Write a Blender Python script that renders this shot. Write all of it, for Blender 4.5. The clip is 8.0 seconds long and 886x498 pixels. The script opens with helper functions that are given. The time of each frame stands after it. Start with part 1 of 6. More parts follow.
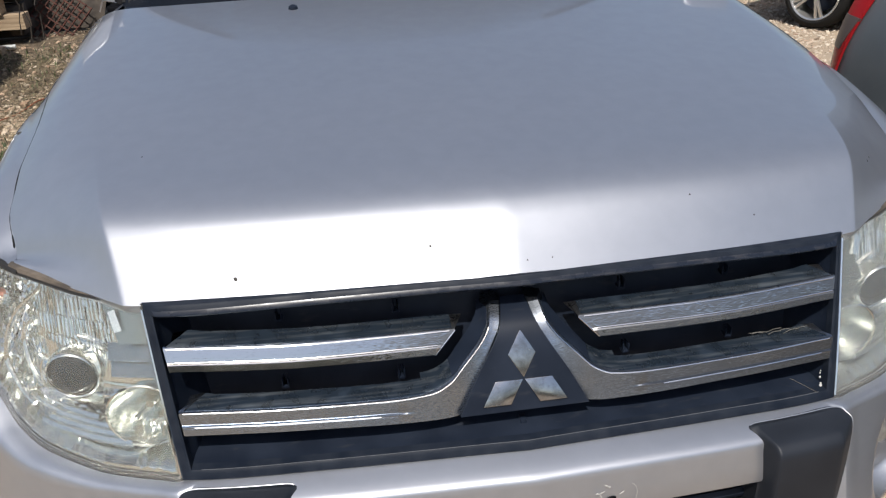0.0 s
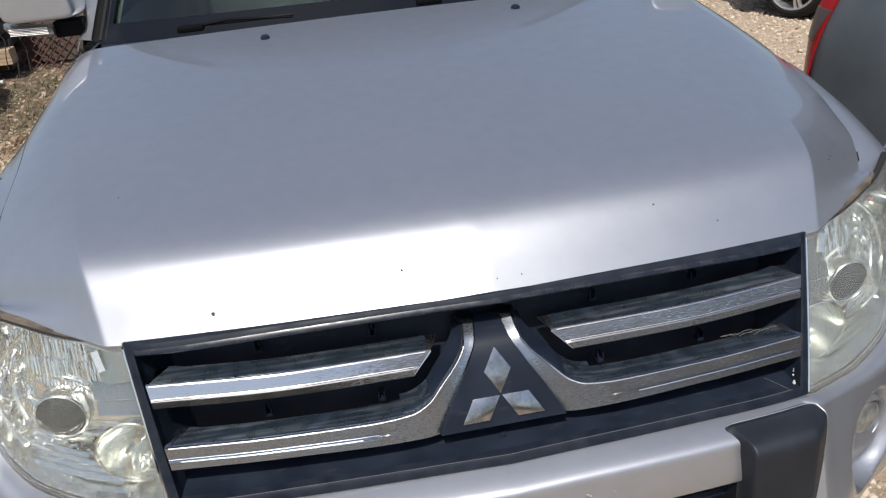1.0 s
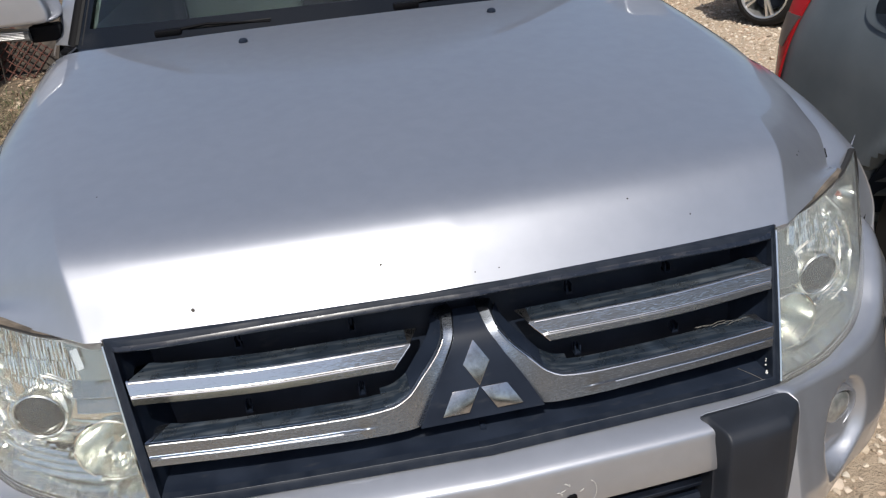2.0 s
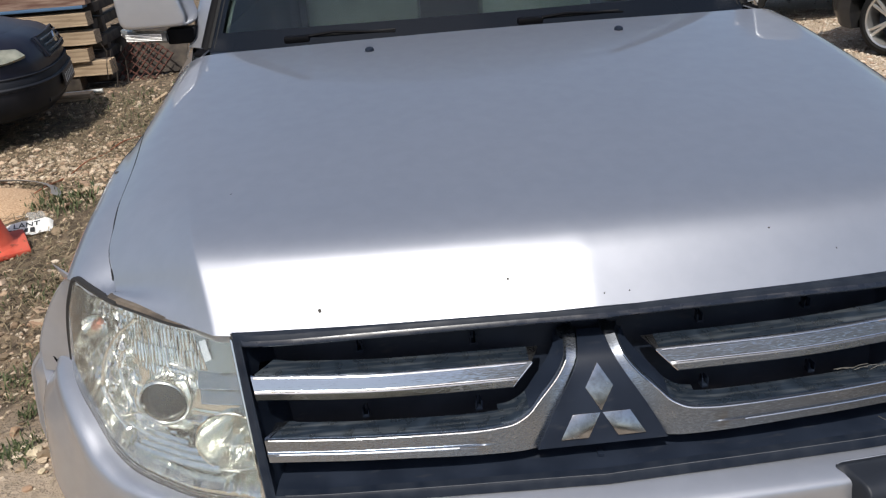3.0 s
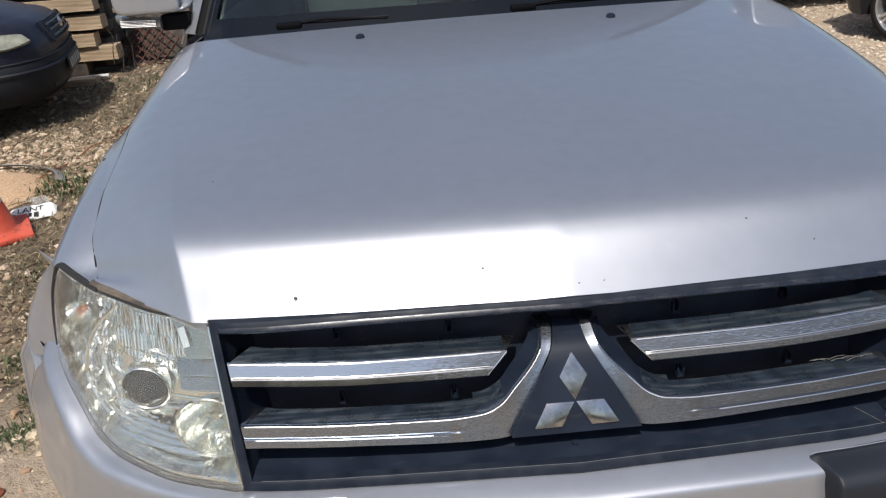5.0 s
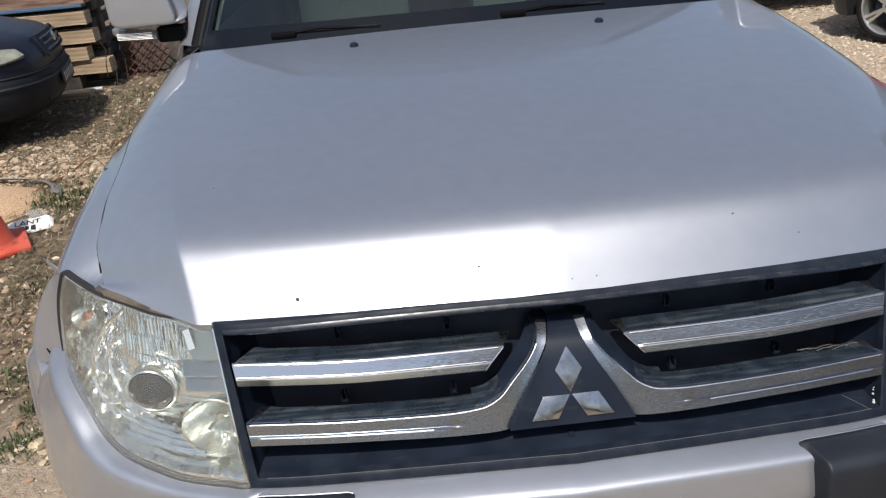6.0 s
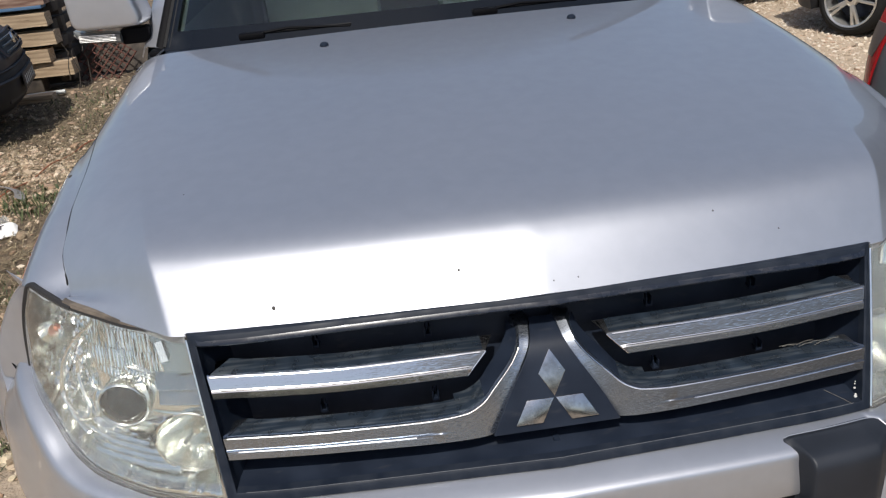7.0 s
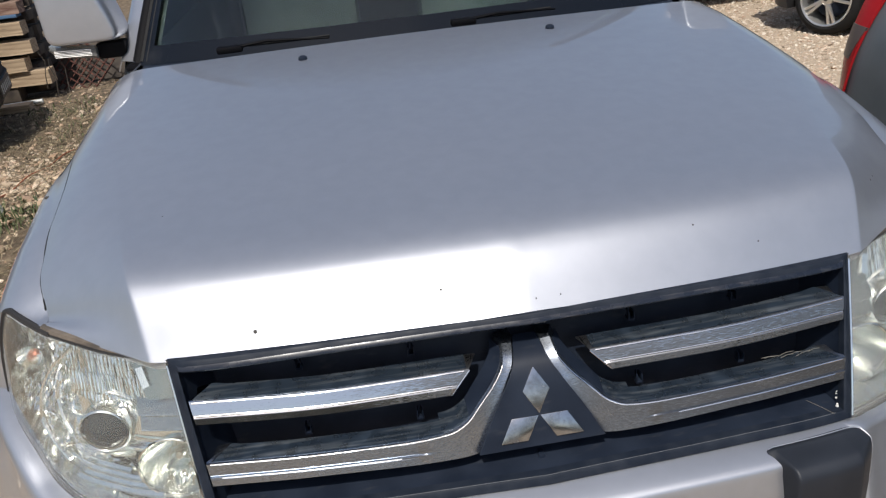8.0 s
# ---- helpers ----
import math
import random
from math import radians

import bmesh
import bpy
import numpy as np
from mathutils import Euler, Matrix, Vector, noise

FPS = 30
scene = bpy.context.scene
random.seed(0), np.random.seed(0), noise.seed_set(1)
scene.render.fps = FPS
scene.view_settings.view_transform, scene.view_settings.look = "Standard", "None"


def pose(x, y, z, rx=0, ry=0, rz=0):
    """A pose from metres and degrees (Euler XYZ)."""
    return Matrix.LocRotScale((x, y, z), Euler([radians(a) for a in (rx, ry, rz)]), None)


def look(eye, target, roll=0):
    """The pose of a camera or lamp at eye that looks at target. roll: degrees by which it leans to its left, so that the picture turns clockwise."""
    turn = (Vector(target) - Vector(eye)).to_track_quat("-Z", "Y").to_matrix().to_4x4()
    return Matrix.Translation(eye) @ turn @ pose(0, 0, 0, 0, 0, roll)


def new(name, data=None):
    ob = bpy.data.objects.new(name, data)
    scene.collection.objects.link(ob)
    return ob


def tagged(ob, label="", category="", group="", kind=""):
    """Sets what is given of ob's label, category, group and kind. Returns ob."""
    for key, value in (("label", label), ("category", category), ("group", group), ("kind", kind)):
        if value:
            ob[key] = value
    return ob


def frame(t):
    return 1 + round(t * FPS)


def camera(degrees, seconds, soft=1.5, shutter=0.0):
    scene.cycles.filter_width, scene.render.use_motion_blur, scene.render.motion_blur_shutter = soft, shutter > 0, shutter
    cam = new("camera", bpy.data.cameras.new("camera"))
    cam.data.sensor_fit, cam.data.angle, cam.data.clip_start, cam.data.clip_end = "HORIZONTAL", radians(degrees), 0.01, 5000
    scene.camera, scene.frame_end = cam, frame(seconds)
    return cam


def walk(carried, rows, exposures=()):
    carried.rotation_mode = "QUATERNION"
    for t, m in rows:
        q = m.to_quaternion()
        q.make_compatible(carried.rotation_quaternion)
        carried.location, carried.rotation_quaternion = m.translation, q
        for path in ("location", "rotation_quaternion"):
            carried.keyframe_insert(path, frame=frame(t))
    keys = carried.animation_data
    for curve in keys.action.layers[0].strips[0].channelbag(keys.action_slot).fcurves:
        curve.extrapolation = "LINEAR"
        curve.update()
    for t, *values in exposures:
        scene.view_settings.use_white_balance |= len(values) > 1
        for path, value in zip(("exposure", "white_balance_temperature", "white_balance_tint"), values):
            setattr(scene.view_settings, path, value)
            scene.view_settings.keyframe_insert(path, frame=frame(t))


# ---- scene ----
cam = camera(59.67, 8.0, soft=1.25)
# seconds, eye, yaw, pitch, lean to the right
ROWS = [
    (0.0, -0.2285, -0.8868, 1.6440, -7.41, -28.42, 2.07),
    (0.2, -0.2198, -0.8865, 1.6453, -8.11, -28.49, 1.37),
    (0.3, -0.2154, -0.8863, 1.6459, -8.11, -28.91, 1.69),
    (0.5, -0.2067, -0.8860, 1.6472, -7.14, -29.34, 2.65),
    (0.7, -0.1977, -0.8940, 1.6584, -6.31, -29.81, 3.22),
    (0.8, -0.1931, -0.8981, 1.6640, -6.16, -29.39, 4.14),
    (1.0, -0.1841, -0.9061, 1.6752, -7.38, -27.93, 5.42),
    (1.2, -0.1798, -0.9120, 1.6657, -8.59, -27.30, 5.43),
    (2.3, -0.1982, -0.9328, 1.6575, -9.12, -27.32, 5.17),
    (2.5, -0.2150, -0.9202, 1.6508, -7.12, -26.89, 5.26),
    (2.7, -0.2292, -0.9152, 1.6527, -4.12, -26.54, 5.09),
    (2.8, -0.2363, -0.9127, 1.6536, -3.20, -26.47, 5.24),
    (3.0, -0.2505, -0.9077, 1.6555, -2.25, -25.62, 4.42),
    (3.2, -0.2454, -0.9017, 1.6575, -2.46, -25.46, 3.39),
    (3.3, -0.2428, -0.8988, 1.6584, -2.69, -25.60, 3.04),
    (3.5, -0.2377, -0.8928, 1.6604, -3.00, -25.80, 3.07),
    (3.7, -0.2343, -0.8985, 1.6650, -2.93, -25.68, 2.77),
    (3.8, -0.2326, -0.9013, 1.6673, -2.92, -25.65, 2.77),
    (4.0, -0.2292, -0.9070, 1.6719, -2.42, -25.92, 3.53),
    (4.2, -0.2302, -0.9108, 1.6573, -1.06, -26.63, 3.37),
    (4.3, -0.2307, -0.9127, 1.6500, -0.93, -27.09, 3.52),
    (4.5, -0.2317, -0.9165, 1.6354, -1.89, -26.33, 3.19),
    (4.7, -0.1969, -0.9113, 1.6583, -1.38, -26.62, 4.34),
    (5.8, -0.2108, -0.9383, 1.6524, -1.34, -26.20, 4.67),
    (6.0, -0.2039, -0.9489, 1.6628, -1.81, -26.09, 5.36),
    (6.2, -0.1963, -0.9402, 1.6592, -4.22, -26.72, 5.09),
    (6.3, -0.1924, -0.9358, 1.6574, -4.69, -26.79, 5.15),
    (6.5, -0.1848, -0.9271, 1.6538, -4.35, -26.33, 5.42),
    (6.7, -0.1954, -0.9252, 1.6570, -4.21, -26.46, 5.59),
    (6.8, -0.2007, -0.9242, 1.6587, -3.95, -26.52, 5.68),
    (7.0, -0.2113, -0.9223, 1.6619, -4.04, -26.49, 5.62),
    (7.2, -0.2167, -0.9175, 1.6683, -4.34, -26.99, 5.61),
    (7.3, -0.2195, -0.9152, 1.6714, -4.35, -26.72, 5.25),
    (7.5, -0.2249, -0.9104, 1.6778, -4.47, -26.61, 5.55),
    (7.7, -0.2160, -0.9093, 1.6807, -4.69, -26.74, 5.73),
    (7.8, -0.2116, -0.9088, 1.6821, -4.93, -26.70, 5.90),
    (8.0, -0.2027, -0.9077, 1.6850, -5.31, -26.54, 6.12),
]
walk(cam, [(t, pose(x, y, z, 90 + pitch, 0, yaw) @ pose(0, 0, 0, 0, 0, -lean)) for t, x, y, z, yaw, pitch, lean in ROWS],
     exposures=[(0.0, 0.0), (8.0, 0.0)])

# ---- daylight ----
SUN = Vector((-0.16, -0.51, 0.845)).normalized()
world = bpy.data.worlds.new("sky")
scene.world = world
world.use_nodes = True
wn = world.node_tree.nodes
sky = wn.new("ShaderNodeTexSky")
sky.sky_type = "NISHITA"
sky.sun_disc = False
sky.sun_elevation = math.asin(SUN.z)
sky.sun_rotation = math.atan2(SUN.x, SUN.y)
sky.air_density, sky.dust_density, sky.ozone_density = 1.0, 2.6, 1.2
wn["Background"].inputs["Strength"].default_value = 0.12
world.node_tree.links.new(sky.outputs[0], wn["Background"].inputs["Color"])
lamp = bpy.data.lights.new("sun", "SUN")
lamp.energy, lamp.angle, lamp.color = 4.2, radians(0.53), (1.0, 0.96, 0.9)
sun = new("sun", lamp)
sun.matrix_world = look(SUN * 60, (0, 0, 0))


# ---- materials ----
def shader(name, color, rough=0.5, metal=0.0, **sockets):
    m = bpy.data.materials.new(name)
    m.use_nodes = True
    b = m.node_tree.nodes["Principled BSDF"]
    b.inputs["Base Color"].default_value = (*color, 1)
    b.inputs["Roughness"].default_value = rough
    b.inputs["Metallic"].default_value = metal
    for key, value in sockets.items():
        b.inputs[key.replace("_", " ")].default_value = value
    return m


def blend_noise(m, socket, a, b, scale, low=0.35, high=0.65, detail=6.0, kind="noise", stretch=None, source=None):
    """Drives a socket by a ramp over noise: colours (3 numbers) or plain values."""
    n, l = m.node_tree.nodes, m.node_tree.links
    co = n.new("ShaderNodeTexCoord")
    out = co.outputs["Object"]
    if stretch:
        mp = n.new("ShaderNodeMapping")
        mp.inputs["Scale"].default_value = stretch
        l.new(out, mp.inputs["Vector"])
        out = mp.outputs[0]
    if kind == "noise":
        tex = n.new("ShaderNodeTexNoise")
        tex.inputs["Detail"].default_value = detail
        fac = tex.outputs[0]
    else:
        tex = n.new("ShaderNodeTexVoronoi")
        fac = tex.outputs["Distance"]
    tex.inputs["Scale"].default_value = scale
    l.new(out, tex.inputs["Vector"])
    ramp = n.new("ShaderNodeValToRGB")
    ramp.color_ramp.elements[0].position, ramp.color_ramp.elements[1].position = low, high
    l.new(fac, ramp.inputs[0])
    bsdf = n["Principled BSDF"]
    if isinstance(a, tuple):
        mix = n.new("ShaderNodeMix")
        mix.data_type = "RGBA"
        l.new(ramp.outputs[0], mix.inputs[0])
        prev = bsdf.inputs[socket].links[0].from_socket if bsdf.inputs[socket].is_linked else None
        if prev is not None and a == ():
            l.new(prev, mix.inputs[6])
        else:
            mix.inputs[6].default_value = (*a, 1)
        mix.inputs[7].default_value = (*b, 1)
        l.new(mix.outputs[2], bsdf.inputs[socket])
    else:
        mr = n.new("ShaderNodeMapRange")
        mr.inputs["To Min"].default_value, mr.inputs["To Max"].default_value = a, b
        l.new(ramp.outputs[0], mr.inputs["Value"])
        l.new(mr.outputs[0], bsdf.inputs[socket])
    return m


def relief(m, scale, strength, distance=0.01, detail=5.0, kind="noise", stretch=None, coat=False):
    n, l = m.node_tree.nodes, m.node_tree.links
    co = n.new("ShaderNodeTexCoord")
    out = co.outputs["Object"]
    if stretch:
        mp = n.new("ShaderNodeMapping")
        mp.inputs["Scale"].default_value = stretch
        l.new(out, mp.inputs["Vector"])
        out = mp.outputs[0]
    tex = n.new("ShaderNodeTexNoise" if kind == "noise" else "ShaderNodeTexVoronoi")
    if kind == "noise":
        tex.inputs["Detail"].default_value = detail
    tex.inputs["Scale"].default_value = scale
    l.new(out, tex.inputs["Vector"])
    bump = n.new("ShaderNodeBump")
    bump.inputs["Strength"].default_value, bump.inputs["Distance"].default_value = strength, distance
    l.new(tex.outputs[0], bump.inputs["Height"])
    bsdf = n["Principled BSDF"]
    if bsdf.inputs["Normal"].is_linked:
        l.new(bsdf.inputs["Normal"].links[0].from_socket, bump.inputs["Normal"])
    l.new(bump.outputs[0], bsdf.inputs["Normal"])
    return m


PAINT = shader("silver_paint", (0.50, 0.51, 0.55), 0.38, 0.80, Coat_Weight=1.0, Coat_Roughness=0.03, Coat_IOR=1.55)
blend_noise(PAINT, "Base Color", (0.415, 0.43, 0.468), (0.435, 0.45, 0.488), 30.0)
blend_noise(PAINT, "Roughness", 0.42, 0.435, 2.0)
relief(PAINT, 2600.0, 0.05, 0.0004, 1.0)
PAINT_B = shader("silver_paint_neighbour", (0.36, 0.38, 0.40), 0.5, 0.2, Coat_Weight=0.35, Coat_Roughness=0.15)
blend_noise(PAINT_B, "Base Color", (0.115, 0.138, 0.155), (0.15, 0.175, 0.192), 4.0)
NAVY = shader("navy_paint", (0.008, 0.009, 0.02), 0.4, 0.0, Coat_Weight=0.15, Coat_Roughness=0.2, Specular_IOR_Level=0.3)
blend_noise(NAVY, "Base Color", (0.006, 0.007, 0.017), (0.016, 0.017, 0.026), 7.0)
def pitted(m, clean, pits, start, end, smoothest=0.07):
    """Chrome that is clean at one end of the car and ever more eaten by pits towards the other, along x."""
    n, l = m.node_tree.nodes, m.node_tree.links
    co, split, patch, speck = n.new("ShaderNodeTexCoord"), n.new("ShaderNodeSeparateXYZ"), n.new("ShaderNodeTexNoise"), n.new("ShaderNodeTexNoise")
    stretch = n.new("ShaderNodeMapping")
    stretch.inputs["Scale"].default_value = (0.35, 1, 1)
    l.new(co.outputs["Object"], stretch.inputs["Vector"])
    l.new(co.outputs["Object"], split.inputs[0])
    l.new(stretch.outputs[0], patch.inputs["Vector"])
    streak = n.new("ShaderNodeMapping")
    streak.inputs["Scale"].default_value = (0.07, 1, 1)
    l.new(co.outputs["Object"], streak.inputs["Vector"])
    l.new(streak.outputs[0], speck.inputs["Vector"])
    patch.inputs["Scale"].default_value, patch.inputs["Detail"].default_value = 26.0, 6.0
    speck.inputs["Scale"].default_value, speck.inputs["Detail"].default_value = 1500.0, 3.0
    along, wear, mask, cut = n.new("ShaderNodeMapRange"), n.new("ShaderNodeMath"), n.new("ShaderNodeMath"), n.new("ShaderNodeMapRange")
    along.inputs["From Min"].default_value, along.inputs["From Max"].default_value = start, end
    along.inputs["To Min"].default_value, along.inputs["To Max"].default_value = -0.16, 0.17
    l.new(split.outputs[0], along.inputs["Value"])
    wear.operation = mask.operation = "ADD"
    l.new(along.outputs[0], wear.inputs[0])
    scaled = n.new("ShaderNodeMath")
    scaled.operation = "MULTIPLY_ADD"
    scaled.inputs[1].default_value, scaled.inputs[2].default_value = 0.45, -0.22
    l.new(patch.outputs[0], scaled.inputs[0])
    l.new(scaled.outputs[0], wear.inputs[1])
    l.new(wear.outputs[0], mask.inputs[0])
    l.new(speck.outputs[0], mask.inputs[1])
    cut.inputs["From Min"].default_value, cut.inputs["From Max"].default_value = 0.50, 0.66
    l.new(mask.outputs[0], cut.inputs["Value"])
    mix, rough = n.new("ShaderNodeMix"), n.new("ShaderNodeMapRange")
    mix.data_type = "RGBA"
    mix.inputs[6].default_value, mix.inputs[7].default_value = (*clean, 1), (*pits, 1)
    l.new(cut.outputs[0], mix.inputs[0])
    rough.inputs["To Min"].default_value, rough.inputs["To Max"].default_value = smoothest, 0.42
    l.new(cut.outputs[0], rough.inputs["Value"])
    b = n["Principled BSDF"]
    l.new(mix.outputs[2], b.inputs["Base Color"])
    l.new(rough.outputs[0], b.inputs["Roughness"])
    return m


CHROME = pitted(shader("chrome", (0.6, 0.61, 0.63), 0.1, 1.0), (0.60, 0.61, 0.63), (0.19, 0.195, 0.205), -0.34, -0.08)
# dull lower-bar chrome; the blue in its colour stands for reflected sky
CHROME_DULL_SKY = pitted(shader("dull_sky_tinted_chrome", (0.4, 0.42, 0.45), 0.3, 1.0), (0.36, 0.40, 0.46), (0.19, 0.205, 0.23), -0.5, 0.2, 0.27)
CHROME_CLEAN = shader("polished_chrome", (0.78, 0.79, 0.8), 0.07, 1.0)
blend_noise(CHROME_CLEAN, "Roughness", 0.04, 0.2, 40.0)
BLACK = shader("black_plastic", (0.007, 0.009, 0.014), 0.45, 0.0, Specular_IOR_Level=0.2)
blend_noise(BLACK, "Base Color", (0.0075, 0.0115, 0.021), (0.0145, 0.0205, 0.034), 14.0)
blend_noise(BLACK, "Base Color", (), (0.026, 0.030, 0.038), 90.0, 0.60, 0.80, 10.0, stretch=(0.3, 1, 1))
WIPER = shader("wiper_black", (0.003, 0.003, 0.004), 0.6, 0.0, Specular_IOR_Level=0.1)
SEAL = shader("dirty_lamp_seal", (0.014, 0.013, 0.013), 0.7)
SCREEN_BLACK = shader("screen_enamel", (0.006, 0.008, 0.012), 0.25, 0.0, Specular_IOR_Level=0.18)
# dust streaks over a navy that stands for reflected tray and sky
CHROME_DUSTY_REFLECT = shader("dusty_reflection_tinted_chrome", (0.33, 0.35, 0.38), 0.3, 0.8)
blend_noise(CHROME_DUSTY_REFLECT, "Base Color", (0.055, 0.08, 0.115), (0.26, 0.29, 0.31), 130.0, 0.46, 0.80, 11.0, stretch=(0.07, 1, 1))
blend_noise(CHROME_DUSTY_REFLECT, "Roughness", 0.18, 0.5, 40.0)
relief(BLACK, 900.0, 0.12, 0.0006)
GLOSS = shader("satin_black", (0.006, 0.009, 0.015), 0.45, 0.0, Specular_IOR_Level=0.16)
blend_noise(GLOSS, "Roughness", 0.40, 0.58, 25.0)
blend_noise(GLOSS, "Base Color", (0.008, 0.012, 0.021), (0.018, 0.023, 0.033), 30.0)
SCUFF = shader("scuffed_edge", (0.085, 0.09, 0.10), 0.5)
LIP = shader("worn_grille_lip", (0.028, 0.032, 0.042), 0.30, 0.0, Specular_IOR_Level=0.36)
blend_noise(LIP, "Base Color", (0.012, 0.016, 0.026), (0.05, 0.05, 0.055), 160.0, 0.5, 0.8, 9.0, stretch=(0.15, 1, 1))
blend_noise(LIP, "Roughness", 0.20, 0.34, 60.0)
GUARD = shader("grey_plastic_guard", (0.016, 0.018, 0.022), 0.5, 0.0, Specular_IOR_Level=0.35)
blend_noise(GUARD, "Base Color", (0.011, 0.0135, 0.019), (0.019, 0.0225, 0.030), 10.0)
relief(GUARD, 1400.0, 0.25, 0.0005)
RUBBER = shader("rubber", (0.012, 0.012, 0.012), 0.75, 0.0, Specular_IOR_Level=0.25)
relief(RUBBER, 300.0, 0.2, 0.001)
GLASS = shader("windscreen_glass", (0.82, 0.93, 0.88), 0.0, 0.0, Transmission_Weight=1.0, IOR=1.45)
TINT = shader("dark_window_glass", (0.01, 0.011, 0.012), 0.03, 0.0, Coat_Weight=1.0)
LENS = shader("hazed_lamp_lens", (0.97, 0.98, 0.955), 0.05, 0.0, Transmission_Weight=0.972, IOR=1.36)
# lower transmission for the lens on the +x side
LENS_RIGHT = shader("right_lamp_lens", (0.97, 0.98, 0.955), 0.05, 0.0, Transmission_Weight=0.945, IOR=1.36)
blend_noise(LENS, "Roughness", 0.0, 0.022, 12.0, 0.4, 0.7)
blend_noise(LENS_RIGHT, "Roughness", 0.01, 0.035, 12.0, 0.4, 0.7)
REFLECT = shader("lamp_reflector", (0.80, 0.82, 0.79), 0.14, 1.0)
blend_noise(REFLECT, "Roughness", 0.07, 0.22, 50.0)
BOWL = shader("high_beam_reflector", (0.62, 0.64, 0.60), 0.20, 1.0)
SATIN = shader("satin_lamp_trim", (0.42, 0.44, 0.43), 0.24, 1.0)
RIBBED = shader("ribbed_clear_plastic", (0.13, 0.13, 0.125), 0.25, 0.0, Specular_IOR_Level=0.5)
RIB_CHROME = shader("bright_indicator_rib", (0.62, 0.62, 0.60), 0.25, 0.5)
DOME = shader("clear_dome", (0.97, 0.98, 0.96), 0.0, 0.0, Transmission_Weight=1.0, IOR=1.25)
LAMP_GLASS = shader("projector_glass", (0.006, 0.009, 0.012), 0.02, 0.0, Specular_IOR_Level=0.14)
RIM = shader("alloy_rim", (0.62, 0.61, 0.58), 0.35, 0.85)
FOG_GLASS = shader("fog_lamp_glass", (0.16, 0.165, 0.16), 0.12, 0.0, Coat_Weight=0.8)
blend_noise(FOG_GLASS, "Base Color", (0.10, 0.105, 0.10), (0.26, 0.26, 0.25), 40.0)
AMBER = shader("amber_bulb", (0.40, 0.15, 0.10), 0.3)
RED = shader("red_tail_lens", (0.40, 0.016, 0.02), 0.25, 0.0, Specular_IOR_Level=0.25)
SMOKE = shader("clear_tail_lens", (0.11, 0.09, 0.085), 0.3, 0.0, Specular_IOR_Level=0.3)
PALE_TRIM = shader("pale_interior", (0.05, 0.058, 0.053), 0.7)
TRIM = shader("grey_interior", (0.06, 0.065, 0.063), 0.7)
blend_noise(TRIM, "Base Color", (0.12, 0.142, 0.135), (0.18, 0.205, 0.197), 6.0)
CHIP = shader("chip_primer", (0.05, 0.045, 0.04), 0.8)
GRIME = shader("seal_grime", (0.10, 0.08, 0.06), 0.85)
blend_noise(GRIME, "Base Color", (0.055, 0.046, 0.038), (0.135, 0.11, 0.085), 50.0, 0.35, 0.65, 8.0, stretch=(0.25, 1, 1))


# ---- helpers for shapes ----
def spline(*points):
    """A smooth curve through (x, y0, y1, ...) points, as a function of x."""
    p = np.array(points, float)
    x, y = p[:, 0], p[:, 1:]
    d = np.diff(y, axis=0) / np.diff(x)[:, None]
    m = np.zeros_like(y)
    m[0], m[-1] = d[0], d[-1]
    if len(x) > 2:
        w0, w1 = np.diff(x)[:-1, None], np.diff(x)[1:, None]
        both = d[:-1] * d[1:] > 0
        with np.errstate(divide="ignore", invalid="ignore"):
            h = (3 * (w0 + w1)) / ((2 * w1 + w0) / d[:-1] + (w1 + 2 * w0) / d[1:])
        m[1:-1] = np.where(both, np.nan_to_num(h), 0)

    def at(t):
        t = min(max(t, x[0]), x[-1])
        i = min(max(int(np.searchsorted(x, t)) - 1, 0), len(x) - 2)
        w = x[i + 1] - x[i]
        s = (t - x[i]) / w
        v = ((2 * s ** 3 - 3 * s * s + 1) * y[i] + (s ** 3 - 2 * s * s + s) * w * m[i]
             + (3 * s * s - 2 * s ** 3) * y[i + 1] + (s ** 3 - s * s) * w * m[i + 1])
        return float(v[0]) if len(v) == 1 else v
    return at


def smooth(a, b, x):
    t = min(max((x - a) / (b - a), 0.0), 1.0)
    return t * t * (3 - 2 * t)


def lerp(a, b, t):
    return a + (b - a) * t


def part(name, bm, material, parent=None, label="", smoothed=True, sharp=35):
    """Links a bmesh as one mesh object under a thing or a part."""
    me = bpy.data.meshes.new(name)
    bm.normal_update()
    if smoothed:
        limit = radians(sharp)
        for f in bm.faces:
            f.smooth = True
        for e in bm.edges:
            e.smooth = len(e.link_faces) != 2 or e.calc_face_angle(0) < limit
    bm.to_mesh(me)
    bm.free()
    me.materials.append(material)
    ob = new(name, me)
    if parent is not None:
        ob.parent = parent
    if label:
        tagged(ob, label)
    return ob


def thing(name, label, category, at=(0, 0, 0), group="", kind=""):
    ob = new(name)
    ob.location = at
    ob.empty_display_size = 0.1
    return tagged(ob, label, category, group, kind)


def sheet(fn, us, vs, flip=False, thick=0.0, closed=False):
    """A surface fn(u, v); thick: its depth, laid behind it."""
    bm = bmesh.new()
    rows = [[bm.verts.new(fn(u, v)) for v in vs] for u in us]
    for a, b in zip(rows, rows[1:]):
        for i in range(len(vs) - 1):
            q = (a[i], b[i], b[i + 1], a[i + 1])
            bm.faces.new(q[::-1] if flip else q)
    if thick:
        bm.normal_update()
        bmesh.ops.solidify(bm, geom=bm.faces[:], thickness=thick)
    return bm


def steps(a, b, n, power=1.0):
    return [a + (b - a) * (i / n) ** power for i in range(n + 1)]


